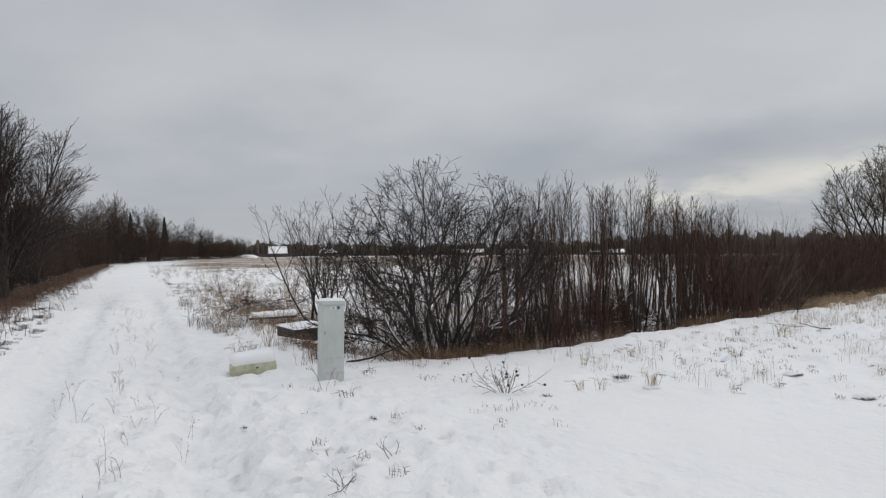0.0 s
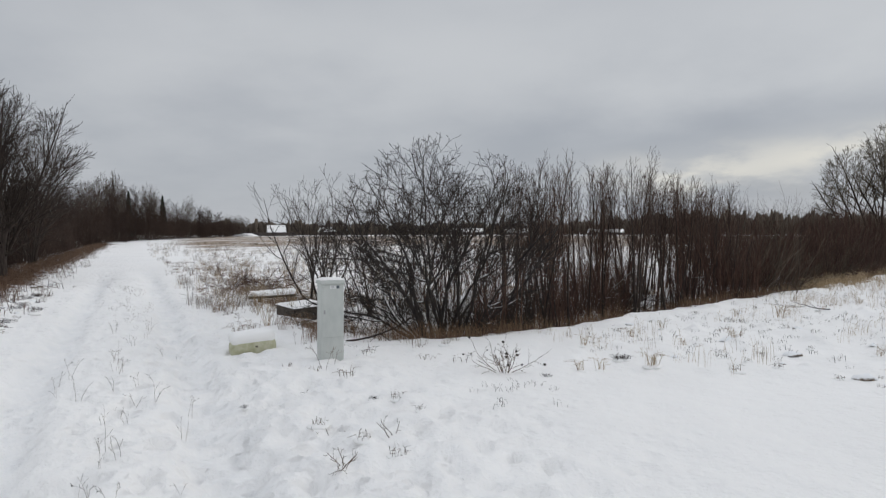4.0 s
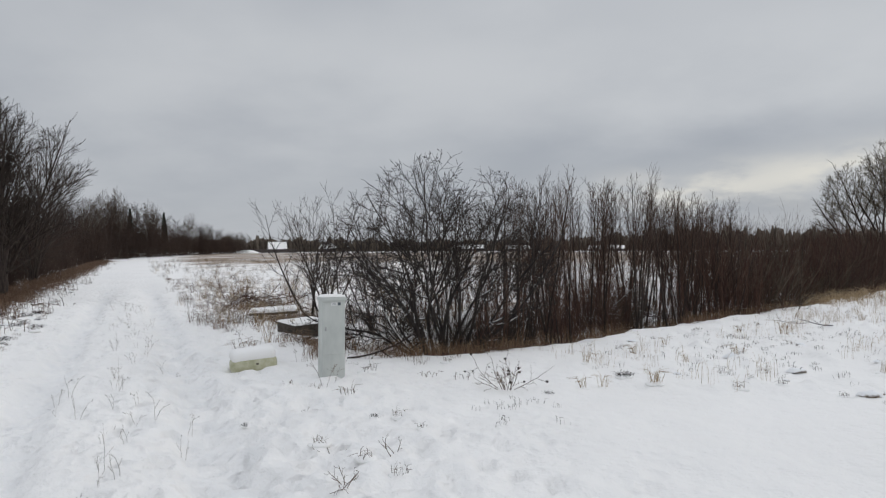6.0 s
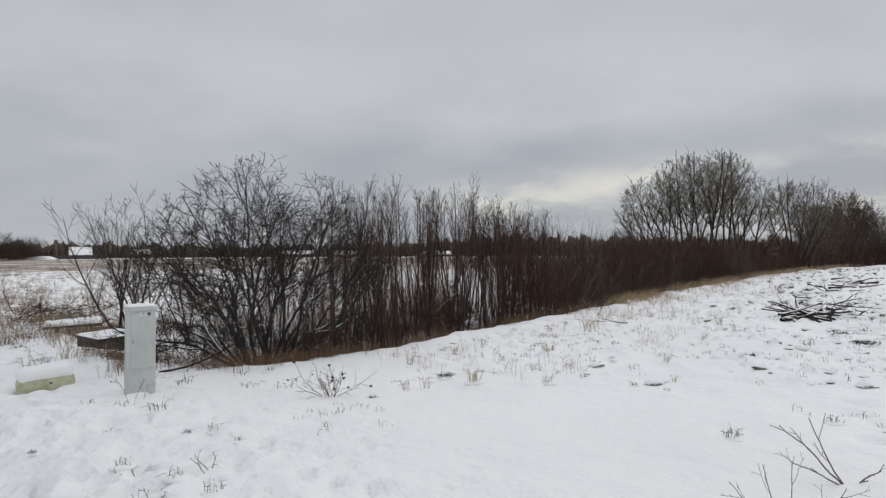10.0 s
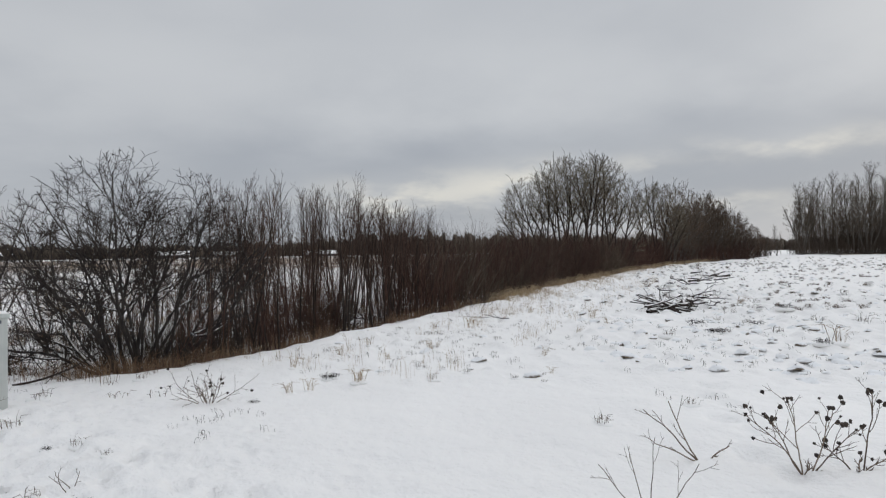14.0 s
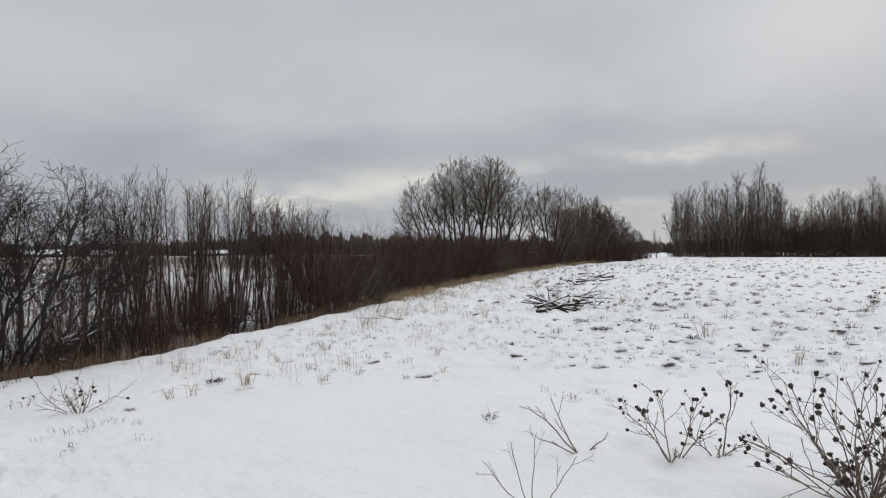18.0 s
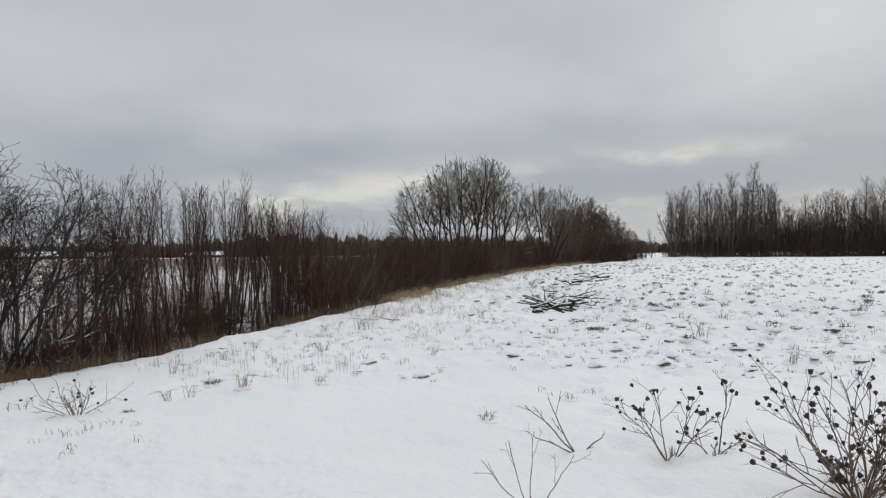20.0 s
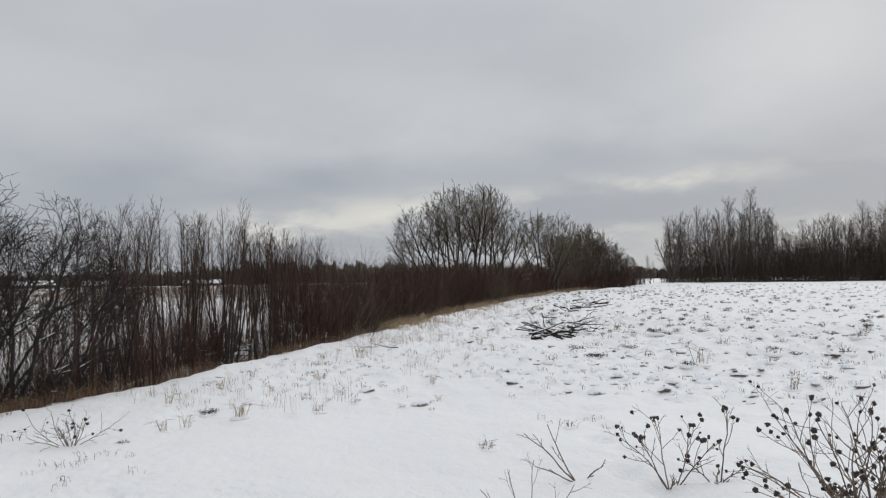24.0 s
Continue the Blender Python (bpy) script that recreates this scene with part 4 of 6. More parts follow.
def undergrowth(rng, mat=TWIG_WOOD, n=26, wide=2.4, r=0.016, kids=8, fine=3):
    """A rounded thicket of upright stems that branch into fine twigs, 5 m tall."""
    spec = [(5, 0.09, 0.03, kids, 0.18, 32, 0.34, 0.6, 0.3), (2, 0.14, 0.06, fine, 0.2, 36, 0.55, 0.75, 0.5), (1, 0.15, 0.05, 0, 0, 0, 0, 0, 0.6)]
    out = []
    for i in range(n):
        a, q = 2.4 * i, math.sqrt((i + 0.5) / n)
        high = 5.0 * math.sqrt(1 - 0.72 * q * q) * rng.uniform(0.72, 1.0)
        grow(rng, (0.55 * q * wide * math.cos(a), 0.55 * q * wide * math.sin(a), 0), turned((0, 0, 1), 24 * q + rng.uniform(-5, 5), a), high, r * rng.uniform(0.8, 1.4), 0, spec, out)
    return plant("undergrowth_shrub", "dark tall bare undergrowth at the edge of the wood", "shrub", out, (mat, mat), "undergrowth of the woods", names=("stem_clump", "crown"), sides=(3, 3), levels=((0,), (1, 2)))


thick = [undergrowth(rng) for _ in range(3)]
upright = [undergrowth(rng, TWIG_UNDER, 22, 2.6, 0.018, 9, 3) for _ in range(3)]
# height of the undergrowth below the birches, by bearing
UNDER_TOP = ((-52.4, 4.0), (-53.2, 6.5), (-55, 7.5), (-57, 9.0), (-59, 8.5), (-60.5, 8.2), (-62, 8.4), (-63.5, 9.5), (-66, 9.5), (-68, 10.5), (-74, 10.5))
for k in range(110):
    az = -52.6 - 19.1 * (k + rng.random()) / 110
    x, y = spot(az, rng.uniform(137, 156))
    high = along_keys(az, UNDER_TOP) * rng.uniform(0.6, 1.08) / 5.0
    stand(upright[k % 3], x, y, rng.uniform(0, 360), min(high, 1.45), sz=high)
for k in range(40):
    x, y = spot(-52.7 - 19.0 * (k + rng.random()) / 40, rng.uniform(135.5, 138))
    stand(upright[k % 3], x, y, rng.uniform(0, 360), rng.uniform(0.6, 0.9))
# broad trees along its edge
broad = crown_tree(71, 9.0, 2.7, 0.0, "broad bare tree at the edge of the wood across the field", (BARK_GREY, TWIG_FAR), (-24, -12, 0, 12, 24), (12, 7, 4), 0.010, True)
for az, tall in ((-53.3, 12.5), (-62.2, 10.0), (-63.9, 11.5), (-65.2, 11.5), (-67.3, 13.0), (-68.9, 12.5), (-57.5, 12.0), (-60.2, 10.5)):
    stand(broad, *spot(az, rng.uniform(137, 143)), rng.uniform(0, 360), tall / 9.0)
# small trees standing alone in the gap
stand(aspens[2], *spot(-51.35, 215), 40, 0.52)
stand(aspens[4], *spot(-51.8, 190), 130, 0.36)

# left of the track: a wood that runs away beside it
round_tree = crown_tree(81, 8.8, 3.0, 0.0, "bare grey round-crowned tree rising over the dark wood", (BARK_GREY, TWIG_FAR), (-26, -14, -4, 6, 16, 28), (12, 7, 4), 0.012, True)
LEFT_EDGE = np.array([(-18.5, 28.0), (-28.5, 50.0), (-43.5, 82.0), (-56.0, 120.0), (-62.0, 150.0), (-72.0, 205.0), (-83.0, 280.0)])
# rise of its skyline over the eye's level, by bearing, as a share of the distance
LEFT_TOP = ((36, 0.080), (31, 0.072), (28.8, 0.066), (27, 0.062), (25, 0.055), (23, 0.046), (21.7, 0.0375), (20, 0.031), (18.2, 0.0237), (16.4, 0.0195))
left_trees = [wood_tree(rng, 8.2, (BARK_DARK, TWIG_WOOD), "bare tree in the dark wood beside the track", "wood beside the track", 0.15, (24, 8, 2), 0.011, 42, 0.30) for _ in range(4)]


def left_point(f, off):
    f = f * (len(LEFT_EDGE) - 1)
    i = min(int(f), len(LEFT_EDGE) - 2)
    d = LEFT_EDGE[i + 1] - LEFT_EDGE[i]
    return LEFT_EDGE[i] + d * (f - i) + np.array([-d[1], d[0]]) / np.linalg.norm(d) * off


def left_top(x, y):
    return 1.6 + math.hypot(x, y) * along_keys(math.degrees(math.atan2(-x, y)), LEFT_TOP)


for k in range(90):
    p = left_point((k + rng.random()) / 90, rng.uniform(2.5, 16))
    stand(left_trees[k % 4], p[0], p[1], rng.uniform(0, 360), (left_top(*p) + 0.5) * rng.uniform(0.78, 1.02) / 8.2)
for k in range(150):
    p = left_point(((k + rng.random()) / 150) ** 0.85, rng.uniform(0.5, 9))
    tall = (left_top(*p) + 0.6) * rng.uniform(0.72, 1.0) / 5.0
    stand(thick[k % 3], p[0], p[1], rng.uniform(0, 360), min(tall, 1.5), sz=tall)
# trees and spruces that rise over the rest of it
for az, dist, rise, wide in ((26.8, 132, 0.083, 0.72), (26.2, 136, 0.078, 0.6), (24.1, 165, 0.0660, 0.8), (23.6, 170, 0.062, 0.7), (21.0, 210, 0.052, 0.5), (28.4, 110, 0.073, 0.8), (19.6, 240, 0.037, 0.7), (17.8, 300, 0.0255, 0.9), (17.2, 300, 0.0245, 0.9), (16.7, 300, 0.0225, 0.9)):
    x, y = spot(az, dist)
    tall = (2.2 + dist * rise) / 8.8
    stand(round_tree, x, y, rng.uniform(0, 360), tall * wide, sz=tall)


def spruce(rng):
    """A narrow spruce: a trunk and whorls of drooping boughs."""
    ob = thing("spruce", "narrow dark green spruce rising over the bare wood", "tree", "spruces in the wood")
    hang("trunk", mesh_of("trunk", *tubes([([(0, 0, 0), (0, 0, 5), (0, 0, 10)], [0.13, 0.08, 0.02])], 5), BARK_DARK), ob)
    boughs = []
    for k in range(220):
        z = 1.0 + 8.8 * (k / 220)
        a, l = 2.4 * k, 0.12 + 1.5 * (1 - z / 10.2) * rng.uniform(0.7, 1.15)
        boughs.append(([(0, 0, z), (0.6 * l * math.cos(a), 0.6 * l * math.sin(a), z - 0.10 * l), (l * math.cos(a), l * math.sin(a), z - 0.34 * l)], [0.10, 0.16, 0.03]))
    tagged(hang("bough_mass", mesh_of("bough_mass", *tubes(boughs, 4), SPRUCE), ob), kind="stuff")
    return ob


fir = spruce(rng)
for az, dist, rise in ((22.95, 182, 0.0495), (25.4, 152, 0.0535)):
    stand(fir, *spot(az, dist), rng.uniform(0, 360), (2.2 + dist * rise) / 10.0)


for k in range(9):
    x, y = spot(rng.uniform(30.0, 37), rng.uniform(36, 46))
    stand(thick[k % 3], x, y, rng.uniform(0, 360), rng.uniform(0.55, 0.85))
# low brush at the foot of the wood
for k in range(52):
    p = left_point(((k + rng.random()) / 52) ** 1.2 * 0.7, rng.uniform(0.0, 3.0))
    stand(thick[k % 3], p[0], p[1], rng.uniform(0, 360), rng.uniform(0.22, 0.4))


def far_forest():
    """Woods on the horizon: trunks and twiggy tops, too many to count."""
    q = np.random.RandomState(4)
    lines, firs = [], []
    keys = ((75, 9), (40, 9), (20, 9.5), (14, 9), (8, 8.5), (0, 8), (-8, 8.5), (-14, 10), (-17, 13), (-20, 15), (-24, 13.5), (-30, 12.5), (-42, 11), (-48, 7), (-90, 7))
    az = q.uniform(-95, 75, 6500)
    for a in az:
        D = q.uniform(360, 430)
        h = np.interp(-a, [-k[0] for k in keys], [k[1] for k in keys]) * q.uniform(0.72, 0.98) * (0.86 + 0.12 * math.sin(a * 2.1 + 1) + 0.09 * math.sin(a * 5.3) + 0.06 * math.sin(a * 11.7))
        x, y = spot(a, D)
        if q.rand() < 0.010:
            firs.append(([(x, y, -0.5), (x, y, 0.25 * h), (x, y, h * 1.1)], [0.9, 1.1, 0.05]))
        else:
            lean = q.uniform(-1, 1)
            lines.append(([(x, y, -0.5), (x + 0.3 * lean, y, 0.4 * h), (x + 0.6 * lean, y, 0.75 * h), (x + lean, y, h)], [0.4, q.uniform(0.7, 1.6), q.uniform(0.6, 1.5), 0.15]))
    ob = tagged(new("far_woods", mesh_of("far_woods", *tubes(lines, 3), TWIG_FAR)), "dark bare woods on the horizon", "woods", kind="stuff")
    ob = tagged(new("far_spruces", mesh_of("far_spruces", *tubes(firs, 5), SPRUCE)), "dark spruces in the woods on the horizon", "woods", kind="stuff")


far_forest()


# ---- grass and weeds ----
def blades(q, n, tall, spread_r, bend, w=0.003):
    """Dead grass blades in a clump."""
    out = []
    for _ in range(n):
        a, b = q.uniform(0, 6.28), q.uniform(0, 6.28)
        r0 = spread_r * math.sqrt(q.random())
        h, k = tall * q.uniform(0.4, 1.1), bend * q.uniform(0.3, 1.4)
        x, y = r0 * math.cos(a), r0 * math.sin(a)
        dx, dy = math.cos(b) * k * h, math.sin(b) * k * h
        out.append(([(x, y, -0.02), (x + 0.3 * dx, y + 0.3 * dy, 0.6 * h), (x + dx, y + dy, (1.0 - 0.55 * min(k, 1.4)) * h)],
                    [w, w, w * 0.3]))
    return out


def shifted(rows, x, y, z, s=1.0):
    return [([(x + s * p[0], y + s * p[1], z + s * p[2]) for p in pts], [s * r for r in rad]) for pts, rad in rows]


def grass_stuff(name, label, mat, places, tall, spread_r, n, bend, w, seed):
    """Grass that nobody could count, over many places."""
    q = random.Random(seed)
    sorts = [blades(q, n, tall, spread_r, bend, w) for _ in range(12)]
    P = np.array(places)
    Z = land(P[:, 0], P[:, 1])[0]
    rows = []
    for (x, y), z in zip(P, Z):
        rows += shifted(q.choice(sorts), x, y, z, q.uniform(0.55, 1.15))
    tagged(new(name, mesh_of(name, *ribbons(rows), mat)), label, "grass", kind="stuff")


q = random.Random(5)
# rusty grass along the lip of the bank
lip = []
for k in range(1700):
    s = 42 * q.random() ** 1.25
    o = 0.75 + 0.45 * q.gauss(0, 1)
    if math.sin(s * 1.9) + math.sin(s * 0.7 + 1) + 1.2 * q.random() > 0.2:
        lip.append(bank_point(s, max(o, 0.15)))
for k in range(60):
    lip.append((q.uniform(-2.0, 0.3), 10.0 + q.gauss(0, 0.25)))
grass_stuff("bank_grass", "rusty dead grass along the lip of the bank", STRAW_RED, lip, 0.34, 0.16, 12, 0.45, 0.0028, 6)
pale = []
while len(pale) < 1250:
    s = 13 + 65 * q.random() ** 1.3
    if math.sin(s * 1.3) + math.sin(s * 0.45 + 2) + 1.5 * q.random() > 0.5:
        pale.append(bank_point(s, 0.25 + 0.8 * q.gauss(0, 1)))
grass_stuff("hedge_grass", "pale dead grass at the foot of the willow hedge", STRAW, pale, 0.45, 0.2, 10, 0.6, 0.004, 7)
# tall dead growth in the field between the track and the bushes
rough = []
while len(rough) < 1800:
    az, D = q.uniform(4, 25), 15 + 95 * q.random() ** 1.5
    x, y = spot(az, D)
    if beyond_bank(np.array([x]), np.array([y]))[0][0] > -0.5 - 3.2 * q.random() ** 1.5 and road_across(x, y) > 1.35 and math.sin(x * 1.1 + 0.4 * y) + math.sin(0.9 * y - 0.3 * x) + 1.6 * q.random() > 0.55:
        rough.append((x, y))
grass_stuff("field_weeds", "brown dead weeds and grass standing in the snowy field", FIELD_WEED, rough[:1150], 0.42, 0.16, 12, 0.6, 0.0040, 8)
grass_stuff("field_straw", "pale dead grass clumps standing in the snowy field", STRAW, rough[1150:1500], 0.46, 0.14, 10, 0.5, 0.0038, 18)
behind = []
while len(behind) < 1700:
    x, y = spot(q.uniform(-32, 6), 13 + 110 * q.random() ** 1.6)
    if beyond_bank(np.array([x]), np.array([y]))[0][0] > 1.0:
        behind.append((x, y))
grass_stuff("meadow_grass", "dead grass poking out of the snow behind the bushes", STRAW, behind, 0.35, 0.25, 9, 0.6, 0.004, 9)
# verge left of the track
verge = []
for k in range(2000):
    t = 14 + 85 * q.random() ** 1.5
    p = ROAD_AT + ROAD_DIR * t + np.array([-ROAD_DIR[1], ROAD_DIR[0]]) * (3.5 + 0.55 * q.gauss(0, 1))
    verge.append((p[0], p[1]))
grass_stuff("verge_grass", "rusty grass on the slope beside the track", VERGE, verge, 0.42, 0.3, 10, 0.7, 0.006, 10)
# short stubble all over the near snow and the open field
stub = []
while len(stub) < 1900:
    x, y = spot(q.uniform(-75, 12), 5 + 55 * q.random() ** 1.4)
    d, _ = beyond_bank(np.array([x]), np.array([y]))
    if d[0] < -0.3 and abs(road_across(x, y)) > 1.6 and math.sin(x * 1.7 + y) + math.sin(1.3 * y - x) + 2.0 * q.random() > (0.4 if math.hypot(x, y) > 9 else 3.2):
        stub.append((x, y))
grass_stuff("stubble", "short dead grass tips poking out of the thin snow", FIELD_WEED, stub, 0.085, 0.07, 6, 0.5, 0.0024, 12)
stalks = []
while len(stalks) < 430:
    s, o = 1.0 + 27 * q.random(), -0.2 - 3.4 * q.random() ** 1.4
    if math.sin(s * 1.4) + math.sin(s * 0.6 + 2) + math.sin(3 * o) + 1.4 * q.random() > 0.6:
        stalks.append(bank_point(s, o))
grass_stuff("slope_stalks", "pale thin grass stalks on the snowy slope above the bank", STRAW, stalks, 0.32, 0.11, 6, 0.4, 0.0022, 13)
clumps = []
while len(clumps) < 130:
    x, y = spot(q.uniform(7.5, 23), 9.8 + 9 * q.random())
    if road_across(x, y) > 1.7 and math.hypot(x + 2.64, y - 9.14) > 0.9 and math.hypot(x + 2.71, y - 12.8) > 1.35 and math.sin(2.1 * x + y) + math.sin(1.6 * y - x) + 1.2 * q.random() > 0.7:
        clumps.append((x, y))
grass_stuff("dry_clumps", "rusty grass clumps round the container and the boards", STRAW_RED, clumps, 0.27, 0.13, 22, 0.8, 0.0032, 16)
specks = []
while len(specks) < 900:
    t, a = 5.5 + 34 * q.random() ** 1.3, q.choice((-1, 1)) * (1.75 + 2.6 * q.random() ** 1.2)
    p = ROAD_AT + ROAD_DIR * t + np.array([ROAD_DIR[1], -ROAD_DIR[0]]) * a
    if math.sin(p[0] * 2.3 + p[1]) + math.sin(1.7 * p[1] - p[0]) + 1.6 * q.random() > 0.7 and (a < 0 or t > 9 or q.random() < 0.12):
        specks.append((p[0], p[1]))
grass_stuff("verge_specks", "brown matted grass tips beside the track", STRAW_RED, specks, 0.11, 0.11, 10, 0.9, 0.0032, 15)


def clod_cover(nt, b):
    """Snow on the upper side of each clod, matted dead grass on its flanks."""
    geo, sep = nt.nodes.new("ShaderNodeNewGeometry"), nt.nodes.new("ShaderNodeSeparateXYZ")
    nt.links.new(geo.outputs["Normal"], sep.inputs[0])
    n = noise_tex(nt, 9.0, 4.0, 0.6)
    lies = calc(nt, "ADD", sep.outputs[2], calc(nt, "MULTIPLY", calc(nt, "SUBTRACT", n, 0.5), 1.1))
    straw = ramp_col(nt, noise_tex(nt, 45.0, 3.0), (0.3, (0.045, 0.032, 0.022)), (0.55, (0.14, 0.105, 0.07)), (0.75, (0.33, 0.26, 0.17)))
    nt.links.new(mixc(nt, ramp_fac(nt, lies, 0.36, 0.58), straw, (0.86, 0.865, 0.87)), b.inputs["Base Color"])
    b.inputs["Roughness"].default_value = 0.8
    bump(nt, b, n, 0.5, 0.03)


CLOD = material("snow_capped_clods", clod_cover)


def clods(name, label, places, seed):
    """Uneven low mounds, each pulled to one side, too many to count."""
    q = np.random.RandomState(seed)
    P = np.array(places)
    Z = land(P[:, 0], P[:, 1])[0]
    n, a = len(P), np.arange(8) * math.pi / 4
    size = q.uniform(0.03, 0.10, n) * (1 + 0.008 * np.hypot(P[:, 0], P[:, 1]))
    V = np.zeros((n, 4, 8, 3))
    for i, (r, z) in enumerate(((1.0, -0.15), (0.82, 0.32), (0.45, 0.62), (0.06, 0.72))):
        rr = size[:, None] * r * q.uniform(0.7, 1.3, (n, 8))
        V[:, i, :, 0] = P[:, :1] + rr * np.cos(a) * 1.25 + (i * 0.12 * size * q.uniform(-1, 1, n))[:, None]
        V[:, i, :, 1] = P[:, 1:] + rr * np.sin(a)
        V[:, i, :, 2] = Z[:, None] + (size * q.uniform(0.45, 0.95, n))[:, None] * z * q.uniform(0.85, 1.15, (n, 8))
    k = np.arange(8)
    quad = np.concatenate([np.stack([i * 8 + k, i * 8 + (k + 1) % 8, i * 8 + 8 + (k + 1) % 8, i * 8 + 8 + k], -1) for i in range(3)])
    F = (np.arange(n) * 32)[:, None, None] + quad[None]
    tagged(new(name, mesh_of(name, V, F, CLOD)), label, "clods", kind="stuff")


mounds = []
while len(mounds) < 1500:
    x, y = spot(q.uniform(-76, -38), 9 + 72 * q.random() ** 1.25)
    if beyond_bank(np.array([x]), np.array([y]))[0][0] < -1.0:
        mounds.append((x, y))
clods("field_clods", "snow-capped clods and grass humps over the open field", mounds, 3)
few = []
while len(few) < 25:
    x, y = spot(q.uniform(-40, -4), 7.5 + 14 * q.random())
    d = beyond_bank(np.array([x]), np.array([y]))[0][0]
    if -5 < d < -0.3:
        few.append((x, y))
for k in range(170):
    t, a = 6 + 30 * q.random() ** 1.4, -1.9 - 2.3 * q.random()
    p = ROAD_AT + ROAD_DIR * t + np.array([ROAD_DIR[1], -ROAD_DIR[0]]) * a
    few.append((p[0], p[1]))
clods("verge_clods", "small snow-capped clods along the track and the slope", few, 4)


def tuft(rng, n, tall, bend, mat, label, w=0.003):
    ob = thing("grass_tuft", label, "grass", "grass tufts in the snow")
    tagged(hang("blade_clump", mesh_of("blade_clump", *ribbons(blades(rng, n, tall, 0.07, bend, w)), mat), ob), kind="stuff")
    bm = bmesh.new()
    bmesh.ops.create_icosphere(bm, subdivisions=2, radius=0.09)
    bmesh.ops.scale(bm, vec=(1.3, 1.0, 0.33), verts=bm.verts)
    for v in bm.verts:
        v.co *= 1 + 0.18 * noise.noise(v.co * 9 + Vector((n, 0, 0)))
    part("snow_mound", bm, SNOW, ob, "small mound of snow", True)
    return ob


tufts = [tuft(rng, 16, 0.17, 0.65, WEED, "flattened dead grass tuft with snow on it"), tuft(rng, 18, 0.11, 0.8, WEED, "low bent dead grass tuft in the snow"),
         tuft(rng, 18, 0.3, 0.7, STRAW, "thin pale grass tuft standing in the snow"), tuft(rng, 40, 0.11, 1.0, BURR, "dark matted tuft showing through the snow")]
# tufts that stand out singly: x, y, kind, size
TUFTS = ((0.04, 9.19, 1, 1), (2.27, 8.22, 3, 0.9), (2.48, 7.77, 2, 0.9), (1.13, 7.23, 3, 0.6), (1.60, 7.63, 2, 0.8), (1.83, 7.69, 2, 0.8),
         (-1.06, 7.26, 0, 1.2), (-1.01, 8.71, 0, 1.3), (-0.44, 6.38, 0, 0.9), (-0.21, 5.87, 1, 0.6), (-1.04, 5.46, 1, 0.9), (-0.61, 5.02, 1, 0.9),
         (-0.33, 4.78, 0, 0.9), (-0.68, 6.34, 3, 0.5), (-1.89, 6.24, 3, 0.5), (3.50, 8.33, 0, 1), (3.35, 7.58, 1, 1.1), (3.89, 7.63, 1, 0.9),
         (4.05, 8.43, 0, 0.8), (6.09, 11.92, 2, 1.5), (4.20, 9.52, 2, 0.9), (2.81, 9.77, 2, 0.9), (3.85, 4.83, 0, 0.9), (9.62, 8.84, 3, 1.6),
         (9.34, 12.20, 2, 1.2), (5.09, 4.98, 1, 1), (9.51, 8.83, 3, 1.4), (14.00, 6.35, 3, 1.4), (9.89, 6.75, 2, 1.6), (3.86, 4.87, 0, 0.9),
         (2.43, 7.78, 2, 0.9), (2.18, 8.21, 3, 0.9), (12.69, 9.11, 0, 1.6), (15.24, 9.20, 1, 1.5), (19.73, 13.24, 1, 1.7), (21.08, 10.25, 1, 1.8),
         (16.56, 8.65, 0, 1.5), (17.56, 7.59, 1, 1.5), (14.13, 12.32, 2, 1.5), (9.07, 4.78, 2, 1.1), (0.99, 3.60, 1, 1.5), (0.28, 3.41, 1, 0.8),
         (-0.26, 3.21, 1, 0.6))
for x, y, k, s in TUFTS:
    stand(tufts[k], x, y, rng.uniform(0, 360), s, 0.01)
for k in range(150):
    x, y = spot(rng.uniform(-73, -42), 11 + 62 * rng.random() ** 1.2)
    if beyond_bank(np.array([x]), np.array([y]))[0][0] < -1.2:
        stand(tufts[rng.choice((0, 1, 1, 3))], x, y, rng.uniform(0, 360), rng.uniform(0.7, 1.7) * (1 + 0.01 * math.hypot(x, y)), 0.01)
for k in range(55):
    x, y = spot(rng.uniform(-40, -8), 8 + 14 * rng.random())
    if beyond_bank(np.array([x]), np.array([y]))[0][0] < -0.5:
        stand(tufts[rng.choice((0, 1, 2))], x, y, rng.uniform(0, 360), rng.uniform(0.4, 0.9), 0.01)
for k in range(80):
    t, a = 7 + 26 * rng.random() ** 1.5, rng.uniform(2.0, 4.4)
    p = ROAD_AT + ROAD_DIR * t + np.array([-ROAD_DIR[1], ROAD_DIR[0]]) * a
    stand(tufts[rng.choice((0, 1, 3, 3))], p[0], p[1], rng.uniform(0, 360), rng.uniform(0.6, 1.3), 0.01)


for k in range(34):
    t, a = 10.5 + 9 * rng.random(), rng.uniform(1.55, 3.0)
    p = ROAD_AT + ROAD_DIR * t + np.array([-ROAD_DIR[1], ROAD_DIR[0]]) * a
    stand(tufts[rng.choice((1, 3, 3))], p[0], p[1], rng.uniform(0, 360), rng.uniform(0.7, 1.7), 0.01)
hummocks = []
while len(hummocks) < 900:
    x, y = spot(q.uniform(-75, -41), 18 + 90 * q.random() ** 1.2)
    if beyond_bank(np.array([x]), np.array([y]))[0][0] < -1.5:
        hummocks.append((x, y))
grass_stuff("field_tufts", "dark flattened grass tufts all over the open field", WEED, hummocks, 0.14, 0.10, 15, 1.1, 0.009, 14)


